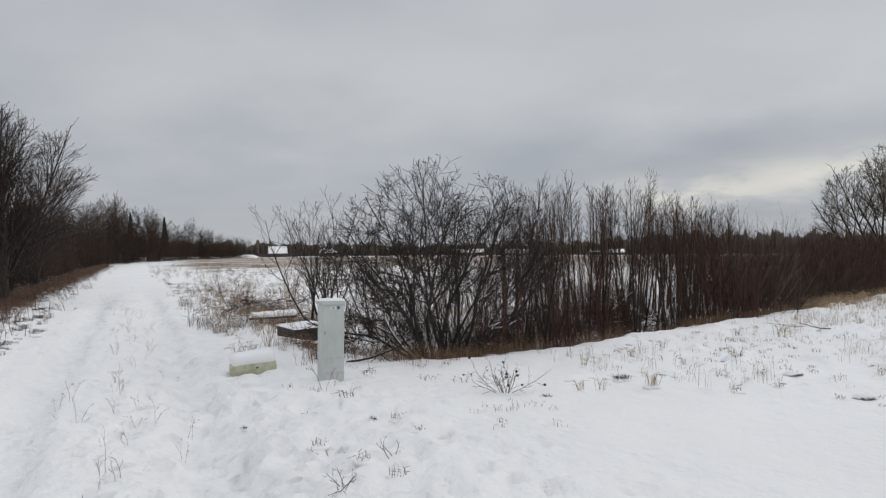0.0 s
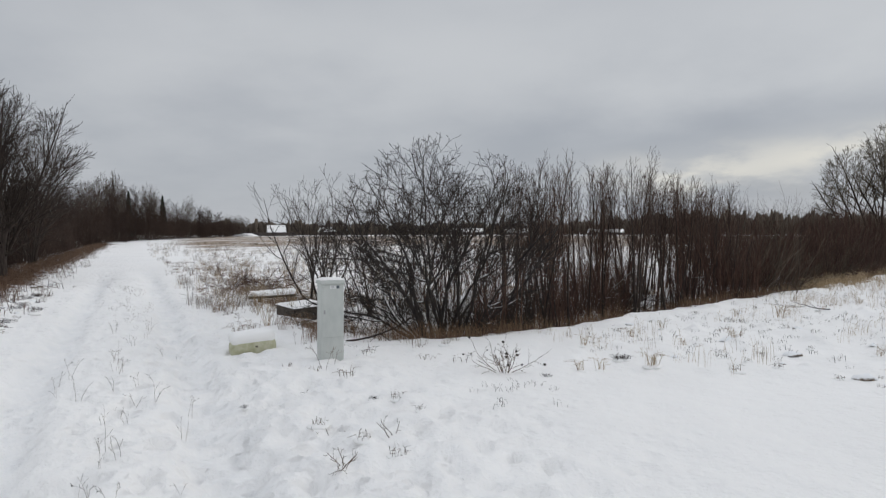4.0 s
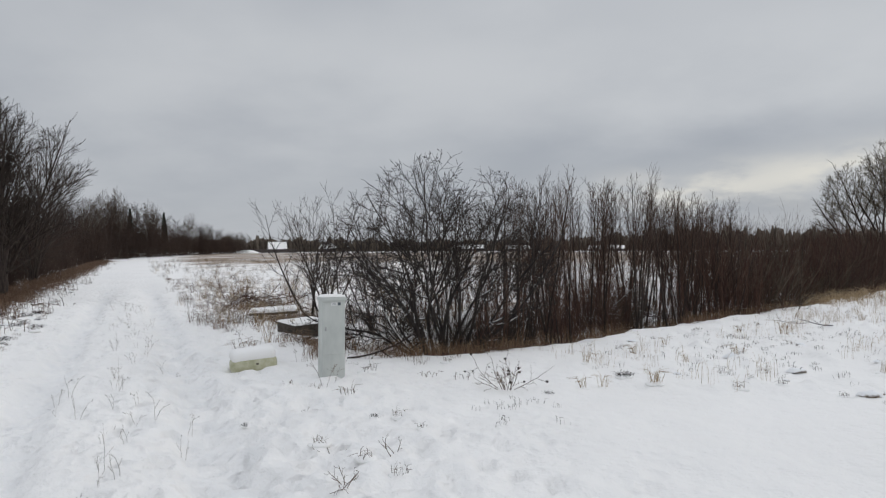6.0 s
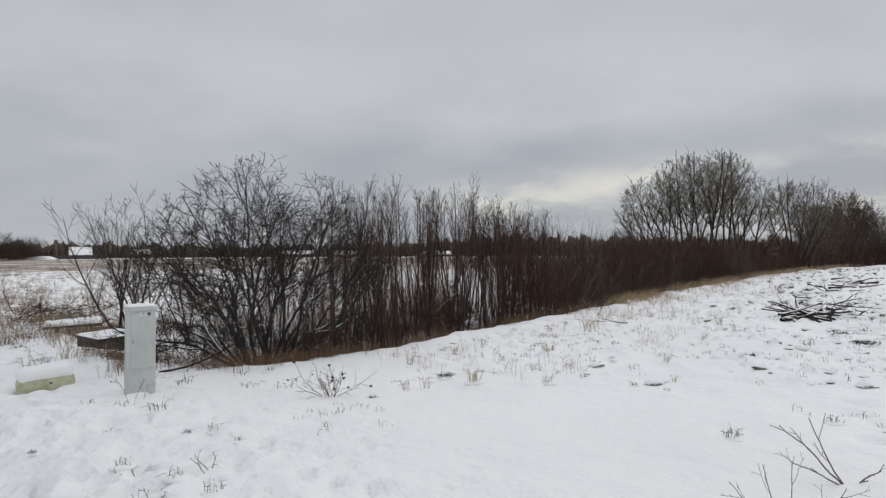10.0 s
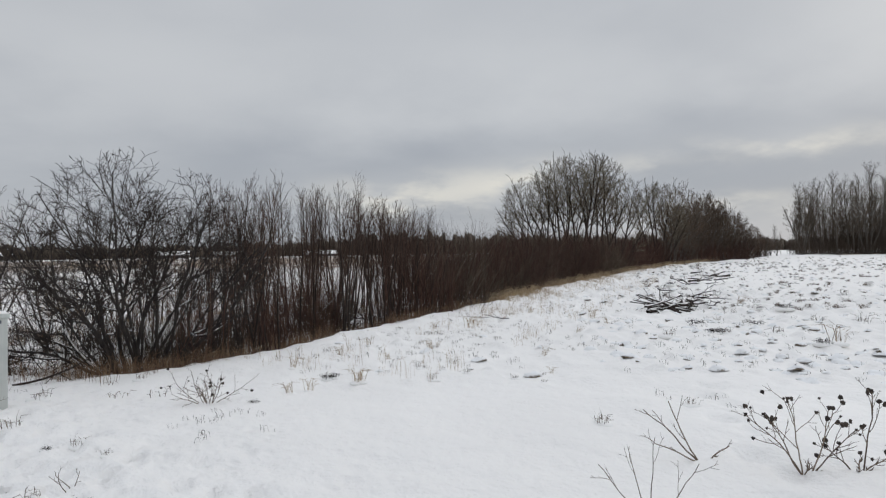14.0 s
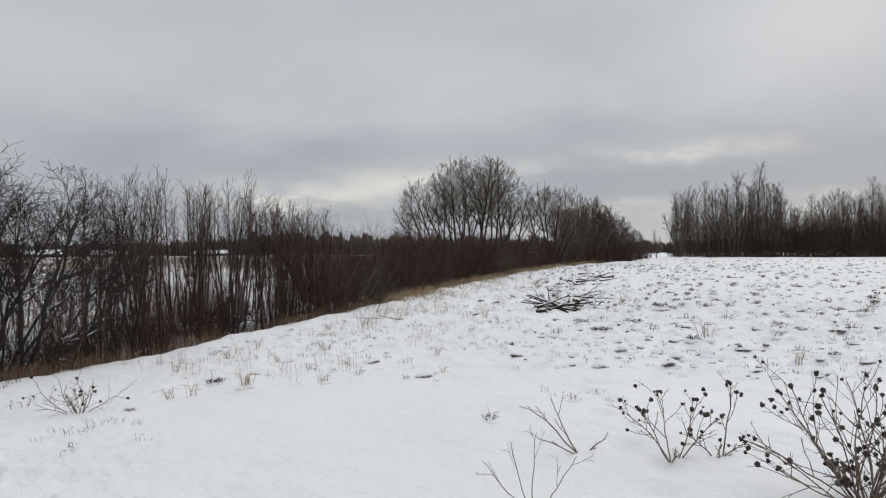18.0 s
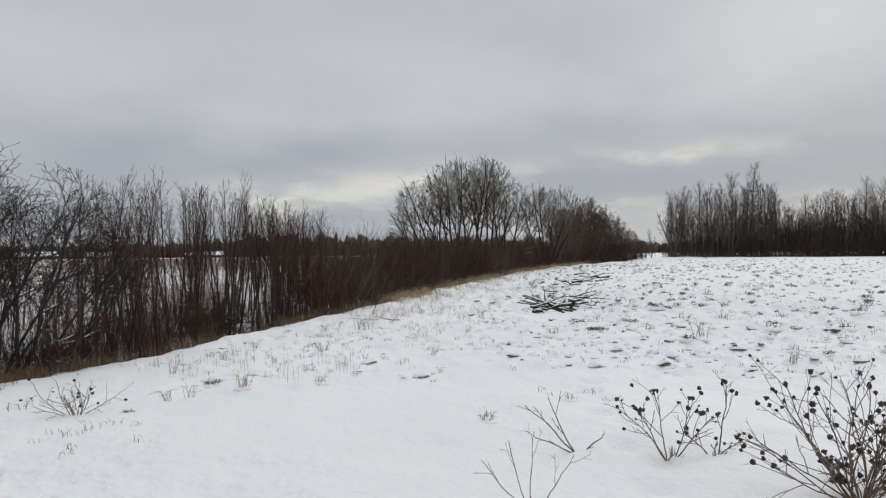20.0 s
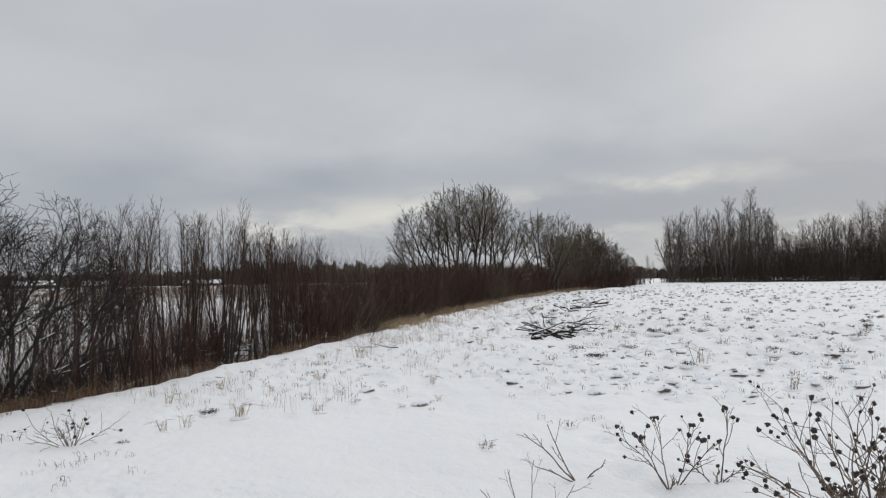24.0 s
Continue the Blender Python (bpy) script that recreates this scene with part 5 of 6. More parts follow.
def weed(rng, n, tall, label, heads=0, lean=30, r=0.0022, kids=4, mat=None, low=0.35, head=0.012, single=True, dirs=(), ang=34, fine=2):
    """A dead weed: thin forked stems, some with seed heads; single: side stems and heads as parts of their own."""
    spec = [(9, 0.17, 0.02, kids, low, ang, 0.50, 0.7, 0.5), (5, 0.2, 0.04, fine, 0.35, 40, 0.42, 0.75, 0.6), (2, 0.2, 0.03, 0, 0, 0, 0, 0, 0.7)]
    out = []
    for tilt, az, l in dirs:
        grow(rng, (-0.03 * math.sin(radians(az)), 0.03 * math.cos(radians(az)), -0.02), turned((0, 0, 1), tilt, radians(az)), l, r, 0, spec, out)
    for i in range(n):
        a = 6.28 * i / n + rng.uniform(-0.5, 0.5)
        grow(rng, (0.02 * math.cos(a), 0.02 * math.sin(a), -0.02), turned((0, 0, 1), rng.uniform(0.3, 1) * lean, a), tall * rng.uniform(0.7, 1.05), r * rng.uniform(0.8, 1.3), 0, spec, out)
    ob = thing("dry_weed", label, "weed")
    mat = mat or WEED
    for lv, p, rr in out:
        if lv == 0 or (lv == 1 and single):
            hang(("stem", "side_stem")[lv], mesh_of("stem", *tubes([(p, rr)], 5 - lv), mat), ob)
    rest = pick(out, 2) if single else pick(out, 1, 2)
    tagged(hang("fine_stalk", mesh_of("fine_stalk", *tubes(rest, 3), mat), ob), kind="stuff")
    tips = []
    if heads:
        tips = [p[-1] for lv, p, rr in out if p[-1][2] > 0.11 and rng.random() < heads * (2.6, 2.2, 0.5)[lv]]
    if tips:
        if single:
            shapes = [burr(rng, head * s) for s in (0.7, 0.95, 1.2)]
            for t in tips:
                o = hang("seed_head", rng.choice(shapes), ob)
                o.location = t
                o.rotation_euler = (rng.uniform(0, 6), rng.uniform(0, 6), 0)
        else:
            V, F = tubes([([(0, 0, -head), (0, 0, 0), (0, 0, head)], [0.3 * head, head, 0.2 * head])], 5)
            VV = [V * rng.uniform(0.6, 1.2) + np.array(t) for t in tips]
            FF = [F + i * len(V) for i in range(len(tips))]
            tagged(hang("seed_head", mesh_of("seed_head", np.concatenate(VV), np.concatenate(FF), BURR), ob), kind="stuff")
    return ob


def burr(rng, r):
    """A shaggy seed head: a ball with uneven hooked scales."""
    bm = bmesh.new()
    bmesh.ops.create_icosphere(bm, subdivisions=2, radius=r)
    for v in bm.verts:
        v.co *= rng.choice((0.72, 0.8, 1.0, 1.3))
        v.co.z *= 0.75
    me = bpy.data.meshes.new("seed_head")
    bm.to_mesh(me)
    bm.free()
    me.materials.append(BURR)
    return me


def put(ob, x, y, rz=0.0, s=1.0):
    return stand(ob, x, y, rz, s, 0.01)


B = "dead burdock with dark seed heads standing in the snow"
put(weed(rng, 3, 0.13, B, 0.30, 75, r=0.0058, kids=6, head=0.0155, ang=36, dirs=((38, 60, 0.50), (22, 56, 0.56), (9, 70, 0.60), (13, -120, 0.54), (34, -115, 0.46))), 4.40, 3.22)
put(weed(rng, 3, 0.13, B, 0.30, 75, r=0.0062, kids=6, head=0.0155, ang=36, dirs=((17, -118, 0.60), (44, 60, 0.30), (60, -110, 0.22))), 4.74, 3.06)
fan = [(76 - 9 * i, 56 + 26 * math.sin(2.3 * i), 0.78 - 0.02 * abs(i - 4)) for i in range(9)] + [(8 + 9 * i, -124 + 30 * math.sin(1.7 * i), 0.74 - 0.02 * i) for i in range(6)] + [(24 + 6 * i, 150 + 40 * i, 0.58) for i in range(5)]
put(weed(rng, 14, 0.34, "large dead burdock clump with many dark seed heads", 0.26, 66, 0.0054, 5, head=0.015, dirs=fan, ang=38), 4.62, 1.95, 0, 1.1)
put(weed(rng, 14, 0.66, "dead burdock clump with broken stems", 0.24, 56, 0.0055, 3, head=0.0155, ang=36), 5.02, 1.78, 160)
put(weed(rng, 0, 0, "bare forked weed stalk leaning over the snow", r=0.0066, kids=2, low=0.35, dirs=((44, 58, 0.56), (28, 48, 0.52), (74, 66, 0.36), (36, -120, 0.22), (66, -100, 0.16)), ang=24), 3.92, 3.72)
put(weed(rng, 0, 0, "thin bare weed stalks fanning out of the snow", r=0.0038, kids=2, low=0.4, dirs=((50, 58, 0.46), (30, 60, 0.48), (8, 50, 0.5), (16, -124, 0.42))), 2.84, 3.02)
put(weed(rng, 6, 0.34, "small dead weed with dark leaves below the bush", 0.10, 62, r=0.0042, kids=5, ang=50, low=0.25, head=0.013, dirs=((56, 80, 0.50), (36, 95, 0.42), (20, -80, 0.40), (54, -90, 0.48), (64, 110, 0.4), (30, -120, 0.36))), 0.70, 7.55)
put(weed(rng, 6, 0.20, "broken dark weed stalks near the track", 0, 70, 0.0036, 3, ang=55, fine=2), -0.70, 4.50, 40)
put(weed(rng, 3, 0.18, "small dark dead weed in the trodden snow", 0, 66, 0.0036, 2), -0.95, 5.35, 10)
put(weed(rng, 3, 0.22, "dead weed bent flat on the snow", 0, 76, 0.0036, 2), -0.42, 5.25, 70)
road_weeds = [weed(rng, 2, 0.26, "thin dead weed stalk on the track's middle strip", 0.07, 30, 0.0016, 2, head=0.006, single=False) for _ in range(4)]
for k in range(96):
    t = 2.6 + 18 * rng.random() ** 1.25
    p = ROAD_AT + ROAD_DIR * t + np.array([-ROAD_DIR[1], ROAD_DIR[0]]) * rng.gauss(-0.05, 0.26)
    put(road_weeds[k % 4], p[0], p[1], rng.uniform(0, 360), rng.uniform(0.4, 1.05))
for ob in road_weeds:
    tagged(ob, group="weeds on the track")
for k in range(34):
    x, y = spot(rng.uniform(9, 21), rng.uniform(7, 17))
    if road_across(x, y) > 1.8:
        put(road_weeds[k % 4], x, y, rng.uniform(0, 360), rng.uniform(0.8, 1.8))
straw_weed = [weed(rng, 7, 0.7, "pale dead grass stalks standing in the snow", 0, 18, 0.0028, 2, STRAW, 0.4, single=False) for _ in range(3)]
for ob in straw_weed:
    tagged(ob, group="pale stalks by the track")
for k in range(46):
    x, y = spot(rng.uniform(11, 24), rng.uniform(11, 30))
    if road_across(x, y) > 2.2:
        put(straw_weed[k % 3], x, y, rng.uniform(0, 360), rng.uniform(0.6, 1.1))


# ---- branch piles on the open snow ----
def branch_pile(rng, n, length, wide, label, thick_r=1.0, snowy=0.75, messy=1.2, twigs=2):
    """Cut branches thrown crosswise on one another."""
    ob = thing("branch_pile", label, "branches")
    spec = [(7, 0.15, 0.0, twigs, 0.3, 42, 0.40, 0.5, 0.4), (4, 0.2, 0.03, 0, 0, 0, 0, 0, 0.4)]
    out = []
    for i in range(n):
        a = rng.uniform(-messy, messy) + (3.14 if rng.random() < 0.4 else 0)
        l = length * rng.uniform(0.35, 1.0)
        c = (wide * rng.gauss(0, 0.42), 0.45 * wide * rng.gauss(0, 0.5), 0.03 + (0.24 * rng.random() ** 1.6 if n > 4 else 0.03))
        d = unit((math.cos(a), math.sin(a), (rng.uniform(-0.22, 0.28) if messy > 1 else rng.uniform(-0.1, 0.2)) if n > 4 else 0.03))
        p0 = tuple(c[j] - d[j] * l / 2 for j in range(3))
        grow(rng, (p0[0], p0[1], max(p0[2], 0.0)), d, l, rng.uniform(0.016, 0.042) * thick_r, 0, spec, out)
    out = [(lv, [(x, y, max(z, 0.012)) for x, y, z in p], r) for lv, p, r in out]
    for lv, p, r in out:
        if lv == 0:
            o = hang("branch", mesh_of("branch", *tubes([(p, r)], 7), BARK_DARK), ob)
        else:
            hang("side_branch", mesh_of("side_branch", *tubes([(p, r)], 4), BARK_DARK), ob)
    caps = snow_on(out, (0,), 0.006, rng, snowy)
    if caps:
        tagged(hang("snow", mesh_of("snow", *tubes(caps, 6), SNOW), ob, "fresh snow lying on the branches"), kind="stuff")
    return ob


stand(branch_pile(rng, 20, 1.5, 0.62, "pile of cut dark branches dusted with snow", 1.0, 0.8, 3.0, 3), 12.0, 12.95, 50)
stand(branch_pile(rng, 1, 1.5, 0.01, "thick snow-covered log lying across the branch pile", 2.2, 1.0, 0.05, 1), 11.75, 12.55, 5)
stand(branch_pile(rng, 9, 1.2, 0.7, "scattered cut branches half covered by snow", 0.9, 0.6, 2.0, 2), 13.1, 12.6, -50)
stand(branch_pile(rng, 6, 0.8, 0.5, "short cut branches beside the pile", 0.7, 0.4), 13.9, 13.4, -20)
stand(branch_pile(rng, 9, 1.1, 1.2, "cut branches lying in the snow", 0.9, 0.5), 16.6, 16.2, -40)
stand(branch_pile(rng, 9, 1.4, 1.3, "far heap of cut branches in the snow", 1.1, 0.4), 21.5, 20.8, -35)
stand(branch_pile(rng, 9, 1.5, 1.6, "far heap of cut branches with snow", 1.3, 0.4), 27.5, 25.6, -30)
stand(branch_pile(rng, 3, 0.9, 0.3, "few thin branches lying on the snow", 0.3, 0.0), 7.2, 13.1, 10)
stand(branch_pile(rng, 2, 1.7, 0.15, "bent dark branch lying below the bush", 0.5, 0.0, 0.15), -0.9, 9.75, 5)
stand(branch_pile(rng, 6, 3.0, 1.6, "pale fallen limbs at the edge of the wood", 2.2, 0.25), *spot(-62.2, 135), 60)
stand(branch_pile(rng, 5, 3.0, 1.4, "fallen limbs under snow before the wood", 2.2, 0.25), *spot(-55.3, 134), 40)


def brush_heap(rng, n, length, wide, deep, tall, label, mat):
    ob = thing("brush_heap", label, "branches")
    spec = [(5, 0.2, 0.0, 4, 0.3, 40, 0.5, 0.6, 0.5), (3, 0.2, 0.0, 2, 0.3, 40, 0.5, 0.7, 0.5), (2, 0.2, 0, 0, 0, 0, 0, 0, 0.5)]
    out = []
    for i in range(n):
        c = (wide * rng.uniform(-0.5, 0.5), deep * rng.uniform(-0.5, 0.5), 0.02 + tall * rng.random() ** 1.3 * 0.8)
        d = unit((rng.uniform(-1, 1), rng.uniform(-0.6, 0.6), rng.uniform(-0.15, 0.5)))
        grow(rng, tuple(c[j] - d[j] * length * 0.3 for j in range(3)), d, length * rng.uniform(0.5, 1), rng.uniform(0.006, 0.016), 0, spec, out)
    out = [(lv, [(x, y, max(z, 0.01)) for x, y, z in p], r) for lv, p, r in out]
    for lv, p, r in [o for o in out if o[0] == 0]:
        hang("branch", mesh_of("branch", *tubes([(p, r)], 4), mat), ob)
    tagged(hang("twig_tangle", mesh_of("twig_tangle", *tubes(pick(out, 1, 2), 3), mat), ob), kind="stuff")
    tagged(hang("snow", mesh_of("snow", *tubes(snow_on(out, (0, 1), 0.006, rng, 0.25), 4), SNOW), ob, "traces of snow"), kind="stuff")
    return ob


stand(brush_heap(rng, 70, 1.2, 2.0, 1.0, 0.6, "heap of brown brushwood with snow on it", TWIG_RED), *spot(15.4, 19.0))
p = spot(-15.7, 17.0)
stand(brush_heap(rng, 90, 1.3, 2.0, 1.0, 0.8, "dark heap of brushwood among the saplings", TWIG_BUSH), p[0], p[1], 40)


# ---- the grey cabinet ----
def cabinet_paint(nt, b):
    n = noise_tex(nt, 6.0, 5.0, 0.6, stretch=(1, 1, 0.4))
    nt.links.new(ramp_col(nt, n, (0.3, (0.44, 0.465, 0.445)), (0.6, (0.53, 0.55, 0.525))), b.inputs["Base Color"])
    b.inputs["Roughness"].default_value = 0.55
    bump(nt, b, noise_tex(nt, 120.0), 0.08, 0.002)


CABINET = material("grey_cabinet_paint", cabinet_paint)


def plain(name, col, rough=0.6, metal=0.0, var=0.25, scale=8.0):
    def build(nt, b):
        n = noise_tex(nt, scale, 5.0, 0.6)
        nt.links.new(ramp_col(nt, n, (0.3, tuple((1 - var) * c for c in col)), (0.7, tuple(min(1.0, (1 + 0.4 * var) * c) for c in col))), b.inputs["Base Color"])
        b.inputs["Roughness"].default_value, b.inputs["Metallic"].default_value = rough, metal
    return material(name, build)


LABEL_WHITE, LABEL_DARK, STEEL = plain("white_sticker", (0.8, 0.8, 0.8), 0.4), plain("dark_sticker", (0.08, 0.10, 0.12), 0.4), plain("zinc", (0.4, 0.4, 0.4), 0.4, 0.9)


def snow_pad(sx, sy, h, seed, cells=14, round_edge=0.04):
    """Snow lying on a flat top, rounded off at its edges."""
    xs = np.linspace(-sx / 2, sx / 2, cells)
    ys = np.linspace(-sy / 2, sy / 2, cells)
    X, Y = np.meshgrid(xs, ys)
    e = np.minimum(sx / 2 - np.abs(X), sy / 2 - np.abs(Y))
    Z = h * np.clip(np.sqrt(np.clip(e, 0, None) / round_edge), 0, 1) * (1 + 0.15 * fbm(X, Y, 0.3, 2, seed))
    i = np.arange(cells - 1)[:, None] * cells + np.arange(cells - 1)[None]
    F = np.stack([i, i + 1, i + cells + 1, i + cells], -1).reshape(-1, 4)
    V = np.stack([X, Y, Z], -1).reshape(-1, 3)
    n = len(V)
    low = V.copy()
    low[:, 2] = -0.004
    return np.concatenate([V, low]), np.concatenate([F, F[:, ::-1] + n])


def cabinet():
    ob = thing("distribution_cabinet", "tall narrow grey utility cabinet with a snow-capped lid, standing in snow", "cabinet")
    w, d = 0.315, 0.20
    part("plinth", rounded_box(w - 0.0185, d - 0.0185, 0.36, 0.009, 2, -0.08), CABINET, ob, "stained lower plinth")
    part("body", rounded_box(w - 0.02, d - 0.02, 0.70, 0.010, 2, 0.255), CABINET, ob)
    bm = rounded_box(w - 0.05, 0.012, 0.64, 0.005, 2, 0.285)
    bmesh.ops.translate(bm, vec=(0.004, -d / 2 + 0.008, 0), verts=bm.verts)
    door = part("door", bm, CABINET, ob)
    bm = rounded_box(0.022, 0.012, 0.05, 0.004, 2, 0.58)
    bmesh.ops.translate(bm, vec=(-w / 2 + 0.05, -d / 2 - 0.004, 0), verts=bm.verts)
    part("lock", bm, STEEL, door, "small metal lock")
    part("lid", rounded_box(w + 0.014, d + 0.02, 0.055, 0.022, 4, 0.945), CABINET, ob)
    for nm, mt, x, sx in (("sticker", LABEL_WHITE, 0.0, 0.075), ("emblem", LABEL_DARK, 0.065, 0.036)):
        bm = rounded_box(sx, 0.002, 0.036, 0.0006, 1, 0.895)
        bmesh.ops.translate(bm, vec=(x, -d / 2 + 0.0012, 0), verts=bm.verts)
        part(nm, bm, mt, door, "plain dark square emblem" if nm == "emblem" else "white sticker")
    for k in range(3):
        bm = rounded_box(0.055 - 0.012 * k, 0.001, 0.004, 0.0003, 1, 0.903 + 0.009 * k)
        bmesh.ops.translate(bm, vec=(0, -d / 2 - 0.0004, 0), verts=bm.verts)
        part("print_bar", bm, LABEL_DARK, door)
    V, F = snow_pad(w + 0.0, d + 0.005, 0.03, 2)
    V[:, 2] += 1.0
    hang("snow", mesh_of("snow", V, F, SNOW), ob, "cap of snow on the lid")
    return ob


box = cabinet()
box.matrix_basis = pose(-1.43, 8.33, height(-1.43, 8.33) - 0.01, 0.0, 0.6, 27)

# ---- the plastic container, the box and the slab ----
def pale_plastic(nt, b):
    n = noise_tex(nt, 7.0, 5.0, 0.65)
    nt.links.new(ramp_col(nt, n, (0.3, (0.28, 0.28, 0.15)), (0.55, (0.47, 0.46, 0.32)), (0.75, (0.58, 0.57, 0.45))), b.inputs["Base Color"])
    b.inputs["Roughness"].default_value = 0.5
    bump(nt, b, n, 0.2, 0.004)


def concrete(nt, b):
    n, f = noise_tex(nt, 5.0, 6.0, 0.65), noise_tex(nt, 40.0, 3.0)
    c = ramp_col(nt, n, (0.3, (0.035, 0.028, 0.022)), (0.7, (0.105, 0.088, 0.07)))
    nt.links.new(c, b.inputs["Base Color"])
    b.inputs["Roughness"].default_value = 0.9
    bump(nt, b, calc(nt, "ADD", n, f), 0.5, 0.01)


PLASTIC, CONCRETE = material("yellowed_plastic", pale_plastic), material("weathered_dark_wood", concrete)
TUB_AT = pose(-2.64, 9.14, height(-2.64, 9.14) + 0.005, 0, -3, 24)
tub = thing("plastic_container", "yellowed rounded plastic container lying in the snow under a snow cap", "container")
tub.matrix_basis = TUB_AT
part("body", rounded_box(0.62, 0.38, 0.29, 0.125, 6, -0.06), PLASTIC, tub, smooth=True)
bm = rounded_box(0.035, 0.02, 0.022, 0.006, 2, 0.10)
bmesh.ops.translate(bm, vec=(0.03, -0.188, 0), verts=bm.verts)
part("plug", bm, CONCRETE, tub, "small dark plug")
bm = rounded_box(0.60, 0.37, 0.19, 0.09, 5, 0.125)
for v in bm.verts:
    v.co *= 1 + 0.03 * noise.noise(v.co * 6)
    v.co.z += 0.02 * v.co.x
part("snow", bm, SNOW, tub, "thick cap of snow", True)

crate = thing("well_box", "dark weathered wooden box with a snow-covered top", "box")
crate.matrix_basis = pose(-2.71, 12.80, height(-2.71, 12.80) + 0.0, 2, -2, 40)
crate.scale = (0.9, 0.9, 0.72)
for i in range(2):
    for j in range(4):
        bm = rounded_box(0.84 if j % 2 == 0 else 0.03, 0.03 if j % 2 == 0 else 0.78, 0.16, 0.006, 1, -0.03 + 0.165 * i)
        off = ((0, -0.405, 0), (0.405, 0, 0), (0, 0.405, 0), (-0.405, 0, 0))[j]
        bmesh.ops.translate(bm, vec=off, verts=bm.verts)
        part("plank", bm, CONCRETE, crate)
part("lid", rounded_box(0.9, 0.9, 0.035, 0.008, 1, 0.302), CONCRETE, crate, "snow-covered dark lid")
V, F = snow_pad(0.9, 0.9, 0.03, 9, 16, 0.05)
V[:, 2] += 0.34
hang("snow", mesh_of("snow", V, F, SNOW), crate, "layer of snow")

slab = thing("board", "long narrow board lying tilted under snow beside the box", "board")
slab.matrix_basis = pose(-3.95, 15.3, height(-3.95, 15.3) + 0.16, 8, 0, 14)
slab.scale = (0.80, 1.0, 1.0)
bm = rounded_box(1.35, 0.42, 0.07, 0.02, 2, 0.0)
for v in bm.verts:
    v.co.y *= 1 - 0.45 * max(0.0, -v.co.x / 0.7) ** 2
    v.co.z += 0.04 * v.co.x
part("plate", bm, CONCRETE, slab)
V, F = snow_pad(1.35, 0.42, 0.06, 12, 18, 0.05)
V[:, 1] *= 1 - 0.45 * np.clip(-V[:, 0] / 0.7, 0, 1) ** 2
V[:, 2] += 0.07 + 0.04 * V[:, 0]
hang("snow", mesh_of("snow", V, F, SNOW), slab, "layer of snow")
for sx in (-0.35, 0.45):
    bm = rounded_box(0.12, 0.3, 0.12, 0.01, 1, -0.11)
    bmesh.ops.translate(bm, vec=(sx, 0, 0.02 * sx), verts=bm.verts)
    part("block", bm, CONCRETE, slab, "supporting block")

# ---- houses far across the field ----
WALL_DARK, GLASS = plain("dark_boards", (0.07, 0.055, 0.05), 0.8, 0, 0.3, 2.0), plain("window_glass", (0.03, 0.035, 0.04), 0.12)


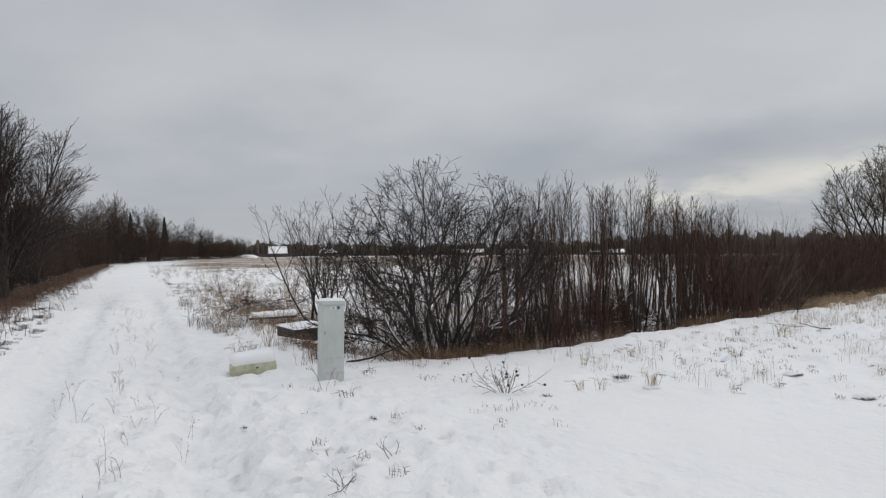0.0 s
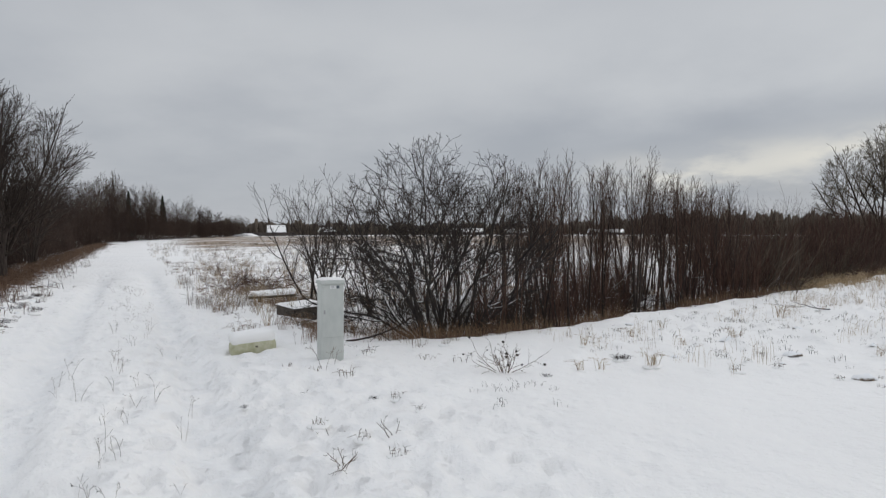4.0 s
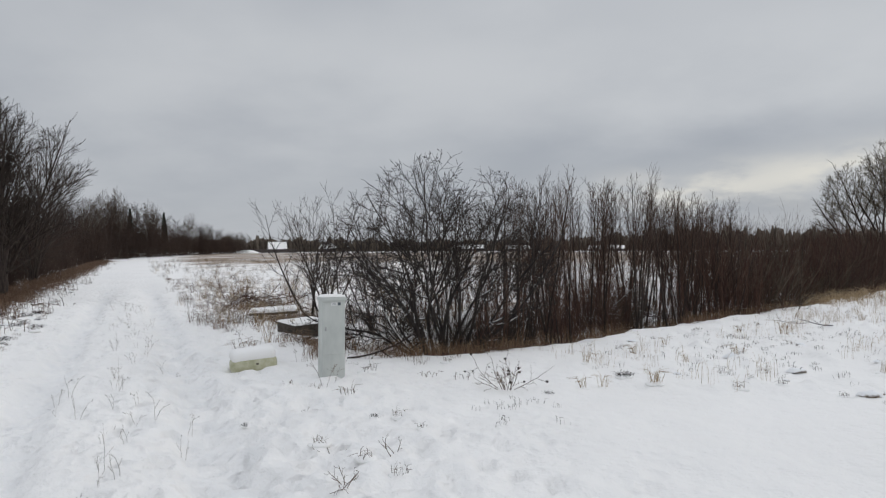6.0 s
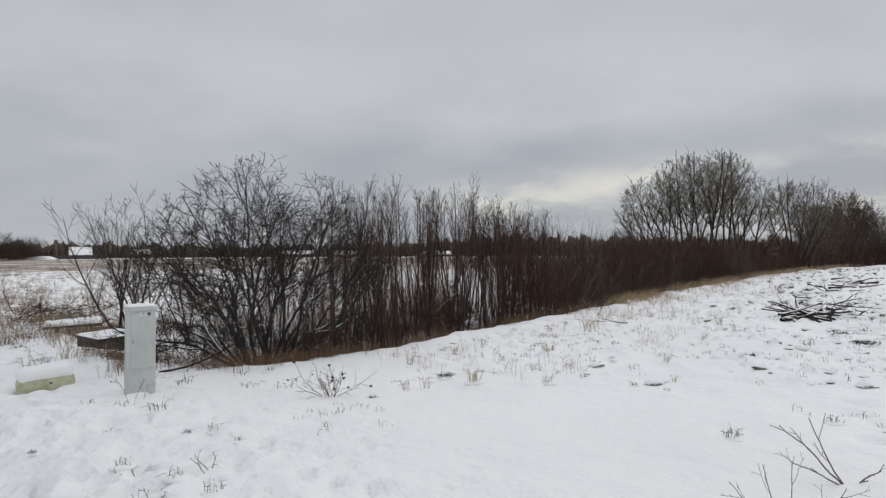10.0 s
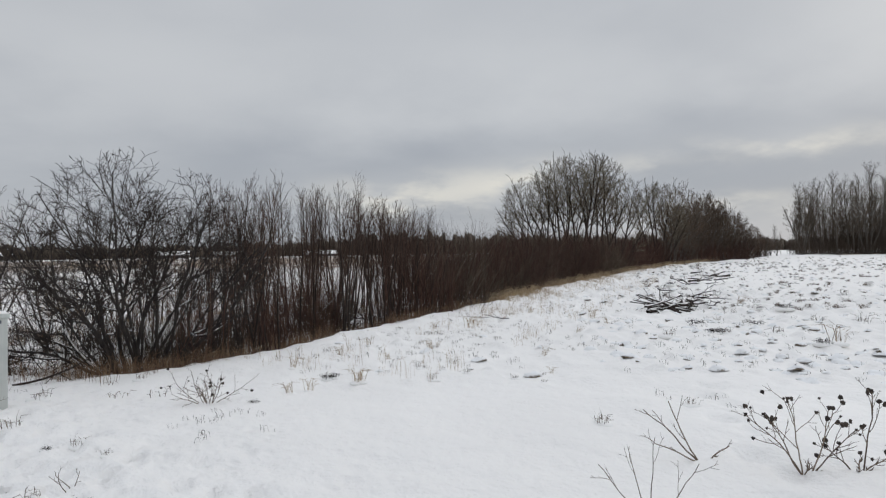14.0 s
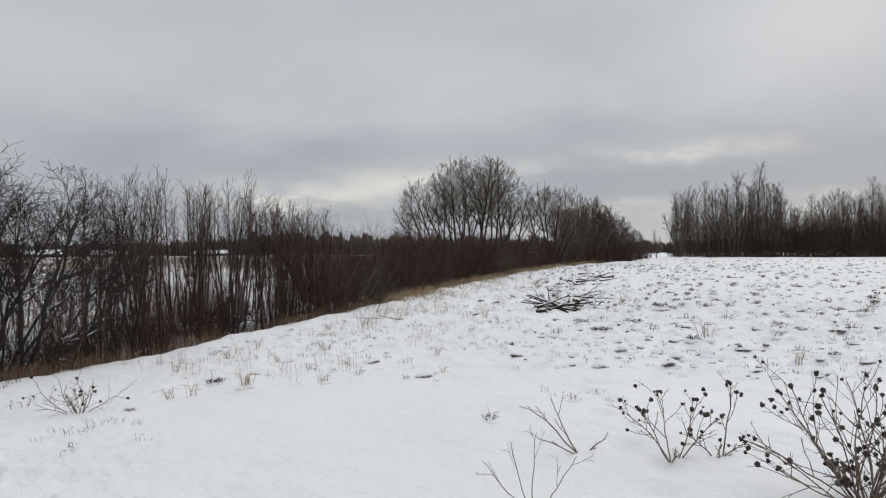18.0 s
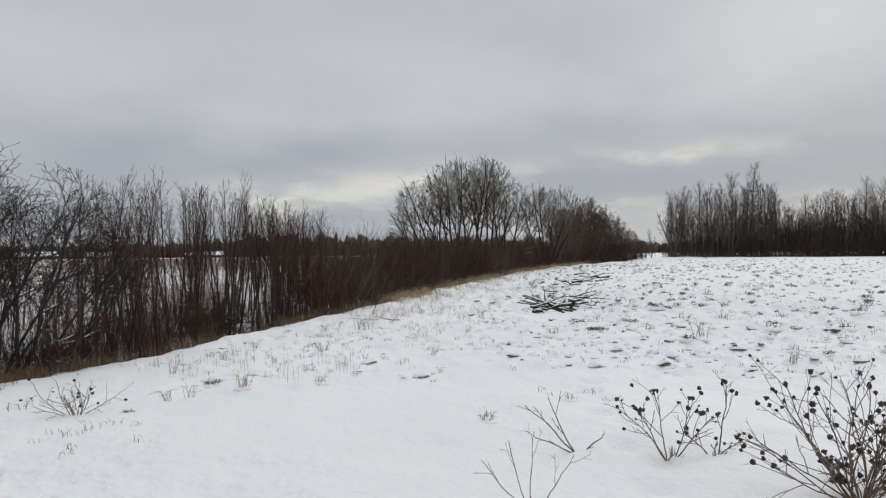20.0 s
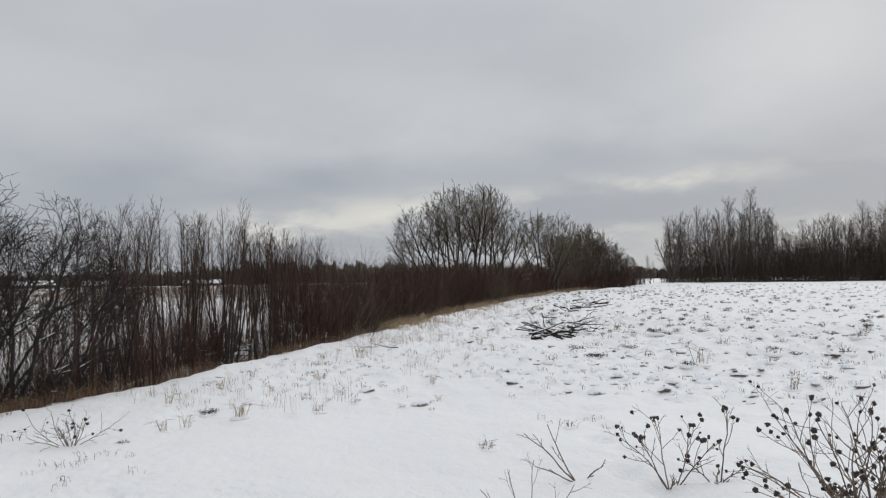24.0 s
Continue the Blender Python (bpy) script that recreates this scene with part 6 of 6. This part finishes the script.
def house(w, d, h, rise, wall, label, name="house", windows=3):
    ob = thing(name, label, "house")
    part("wall", rounded_box(w, d, h, 0.03, 1), wall, ob)
    bm = bmesh.new()
    o = 0.5
    prof = [(-d / 2 - o, h - 0.25), (0, h + rise), (d / 2 + o, h - 0.25), (d / 2 + o, h - 0.05), (0, h + rise + 0.22), (-d / 2 - o, h - 0.05)]
    ends = [[bm.verts.new((sx * (w / 2 + o), y, z)) for y, z in prof] for sx in (-1, 1)]
    for i in range(6):
        bm.faces.new((ends[0][i], ends[0][(i + 1) % 6], ends[1][(i + 1) % 6], ends[1][i]))
    bm.faces.new(ends[0][::-1])
    bm.faces.new(ends[1])
    bmesh.ops.recalc_face_normals(bm, faces=bm.faces)
    roof = part("roof", bm, SNOW, ob, "snow-covered gable roof")
    part("gable", gable(w - 0.1, d - 0.1, h, rise - 0.3), wall, ob)
    bm = rounded_box(0.6, 0.6, 1.4, 0.02, 1, h + rise - 0.5)
    bmesh.ops.translate(bm, vec=(w * 0.2, 0.4, 0), verts=bm.verts)
    part("chimney", bm, WALL_DARK, roof)
    for k in range(windows):
        bm = rounded_box(1.0, 0.1, 1.1, 0.01, 1, h * 0.35)
        bmesh.ops.translate(bm, vec=(w * (-0.33 + 0.66 * k / max(1, windows - 1)), -d / 2 - 0.02, 0), verts=bm.verts)
        part("window", bm, GLASS, ob)
    return ob


def gable(w, d, h, rise):
    bm = bmesh.new()
    e = [[bm.verts.new((sx * w / 2, y, z)) for y, z in ((-d / 2, h - 0.02), (d / 2, h - 0.02), (0, h + rise))] for sx in (-1, 1)]
    bm.faces.new(e[0][::-1])
    bm.faces.new(e[1])
    for i in range(3):
        bm.faces.new((e[0][i], e[0][(i + 1) % 3], e[1][(i + 1) % 3], e[1][i]))
    bmesh.ops.recalc_face_normals(bm, faces=bm.faces)
    return bm


def place_far(ob, az, dist, rz=0.0):
    x, y = spot(az, dist)
    ob.matrix_basis = pose(x, y, height(x, y) - 0.1, 0, 0, az + rz)


place_far(house(7.4, 7.4, 1.9, 3.0, WALL_DARK, "far farmhouse with a steep snow-covered roof"), 14.1, 316, 4)
place_far(house(6.0, 6.0, 2.2, 2.0, WALL_DARK, "far small house with a snowy roof among trees"), 9.9, 345, 25)
place_far(house(15, 7, 1.8, 1.5, WALL_DARK, "far low barn with a long snowy roof"), -2.2, 330, -3)
place_far(house(13, 7, 1.6, 1.4, WALL_DARK, "far low shed with a snowy roof"), -6.6, 322, 5)
place_far(house(16, 7, 1.6, 1.3, WALL_DARK, "far long shed under snow at the field's end"), -14.0, 335, -6)
fence = thing("board_fence", "long dark board fence in front of the far farmhouse", "fence")
for k in range(24):
    bm = rounded_box(0.94, 0.05, 1.7, 0.01, 1)
    bmesh.ops.translate(bm, vec=(-11.5 + k, 0, 0), verts=bm.verts)
    part("board", bm, WALL_DARK, fence)
place_far(fence, 14.7, 303, 2)
bm = bmesh.new()
bmesh.ops.create_icosphere(bm, subdivisions=3, radius=1.0)
for v in bm.verts:
    v.co *= 1 + 0.2 * noise.noise(v.co * 2)
bmesh.ops.scale(bm, vec=(5.0, 2.5, 1.4), verts=bm.verts)
pile = thing("snow_pile", "long heap of snow beside the far fence", "snow")
part("mound", bm, SNOW, pile, smooth=True)
place_far(pile, 16.6, 295)
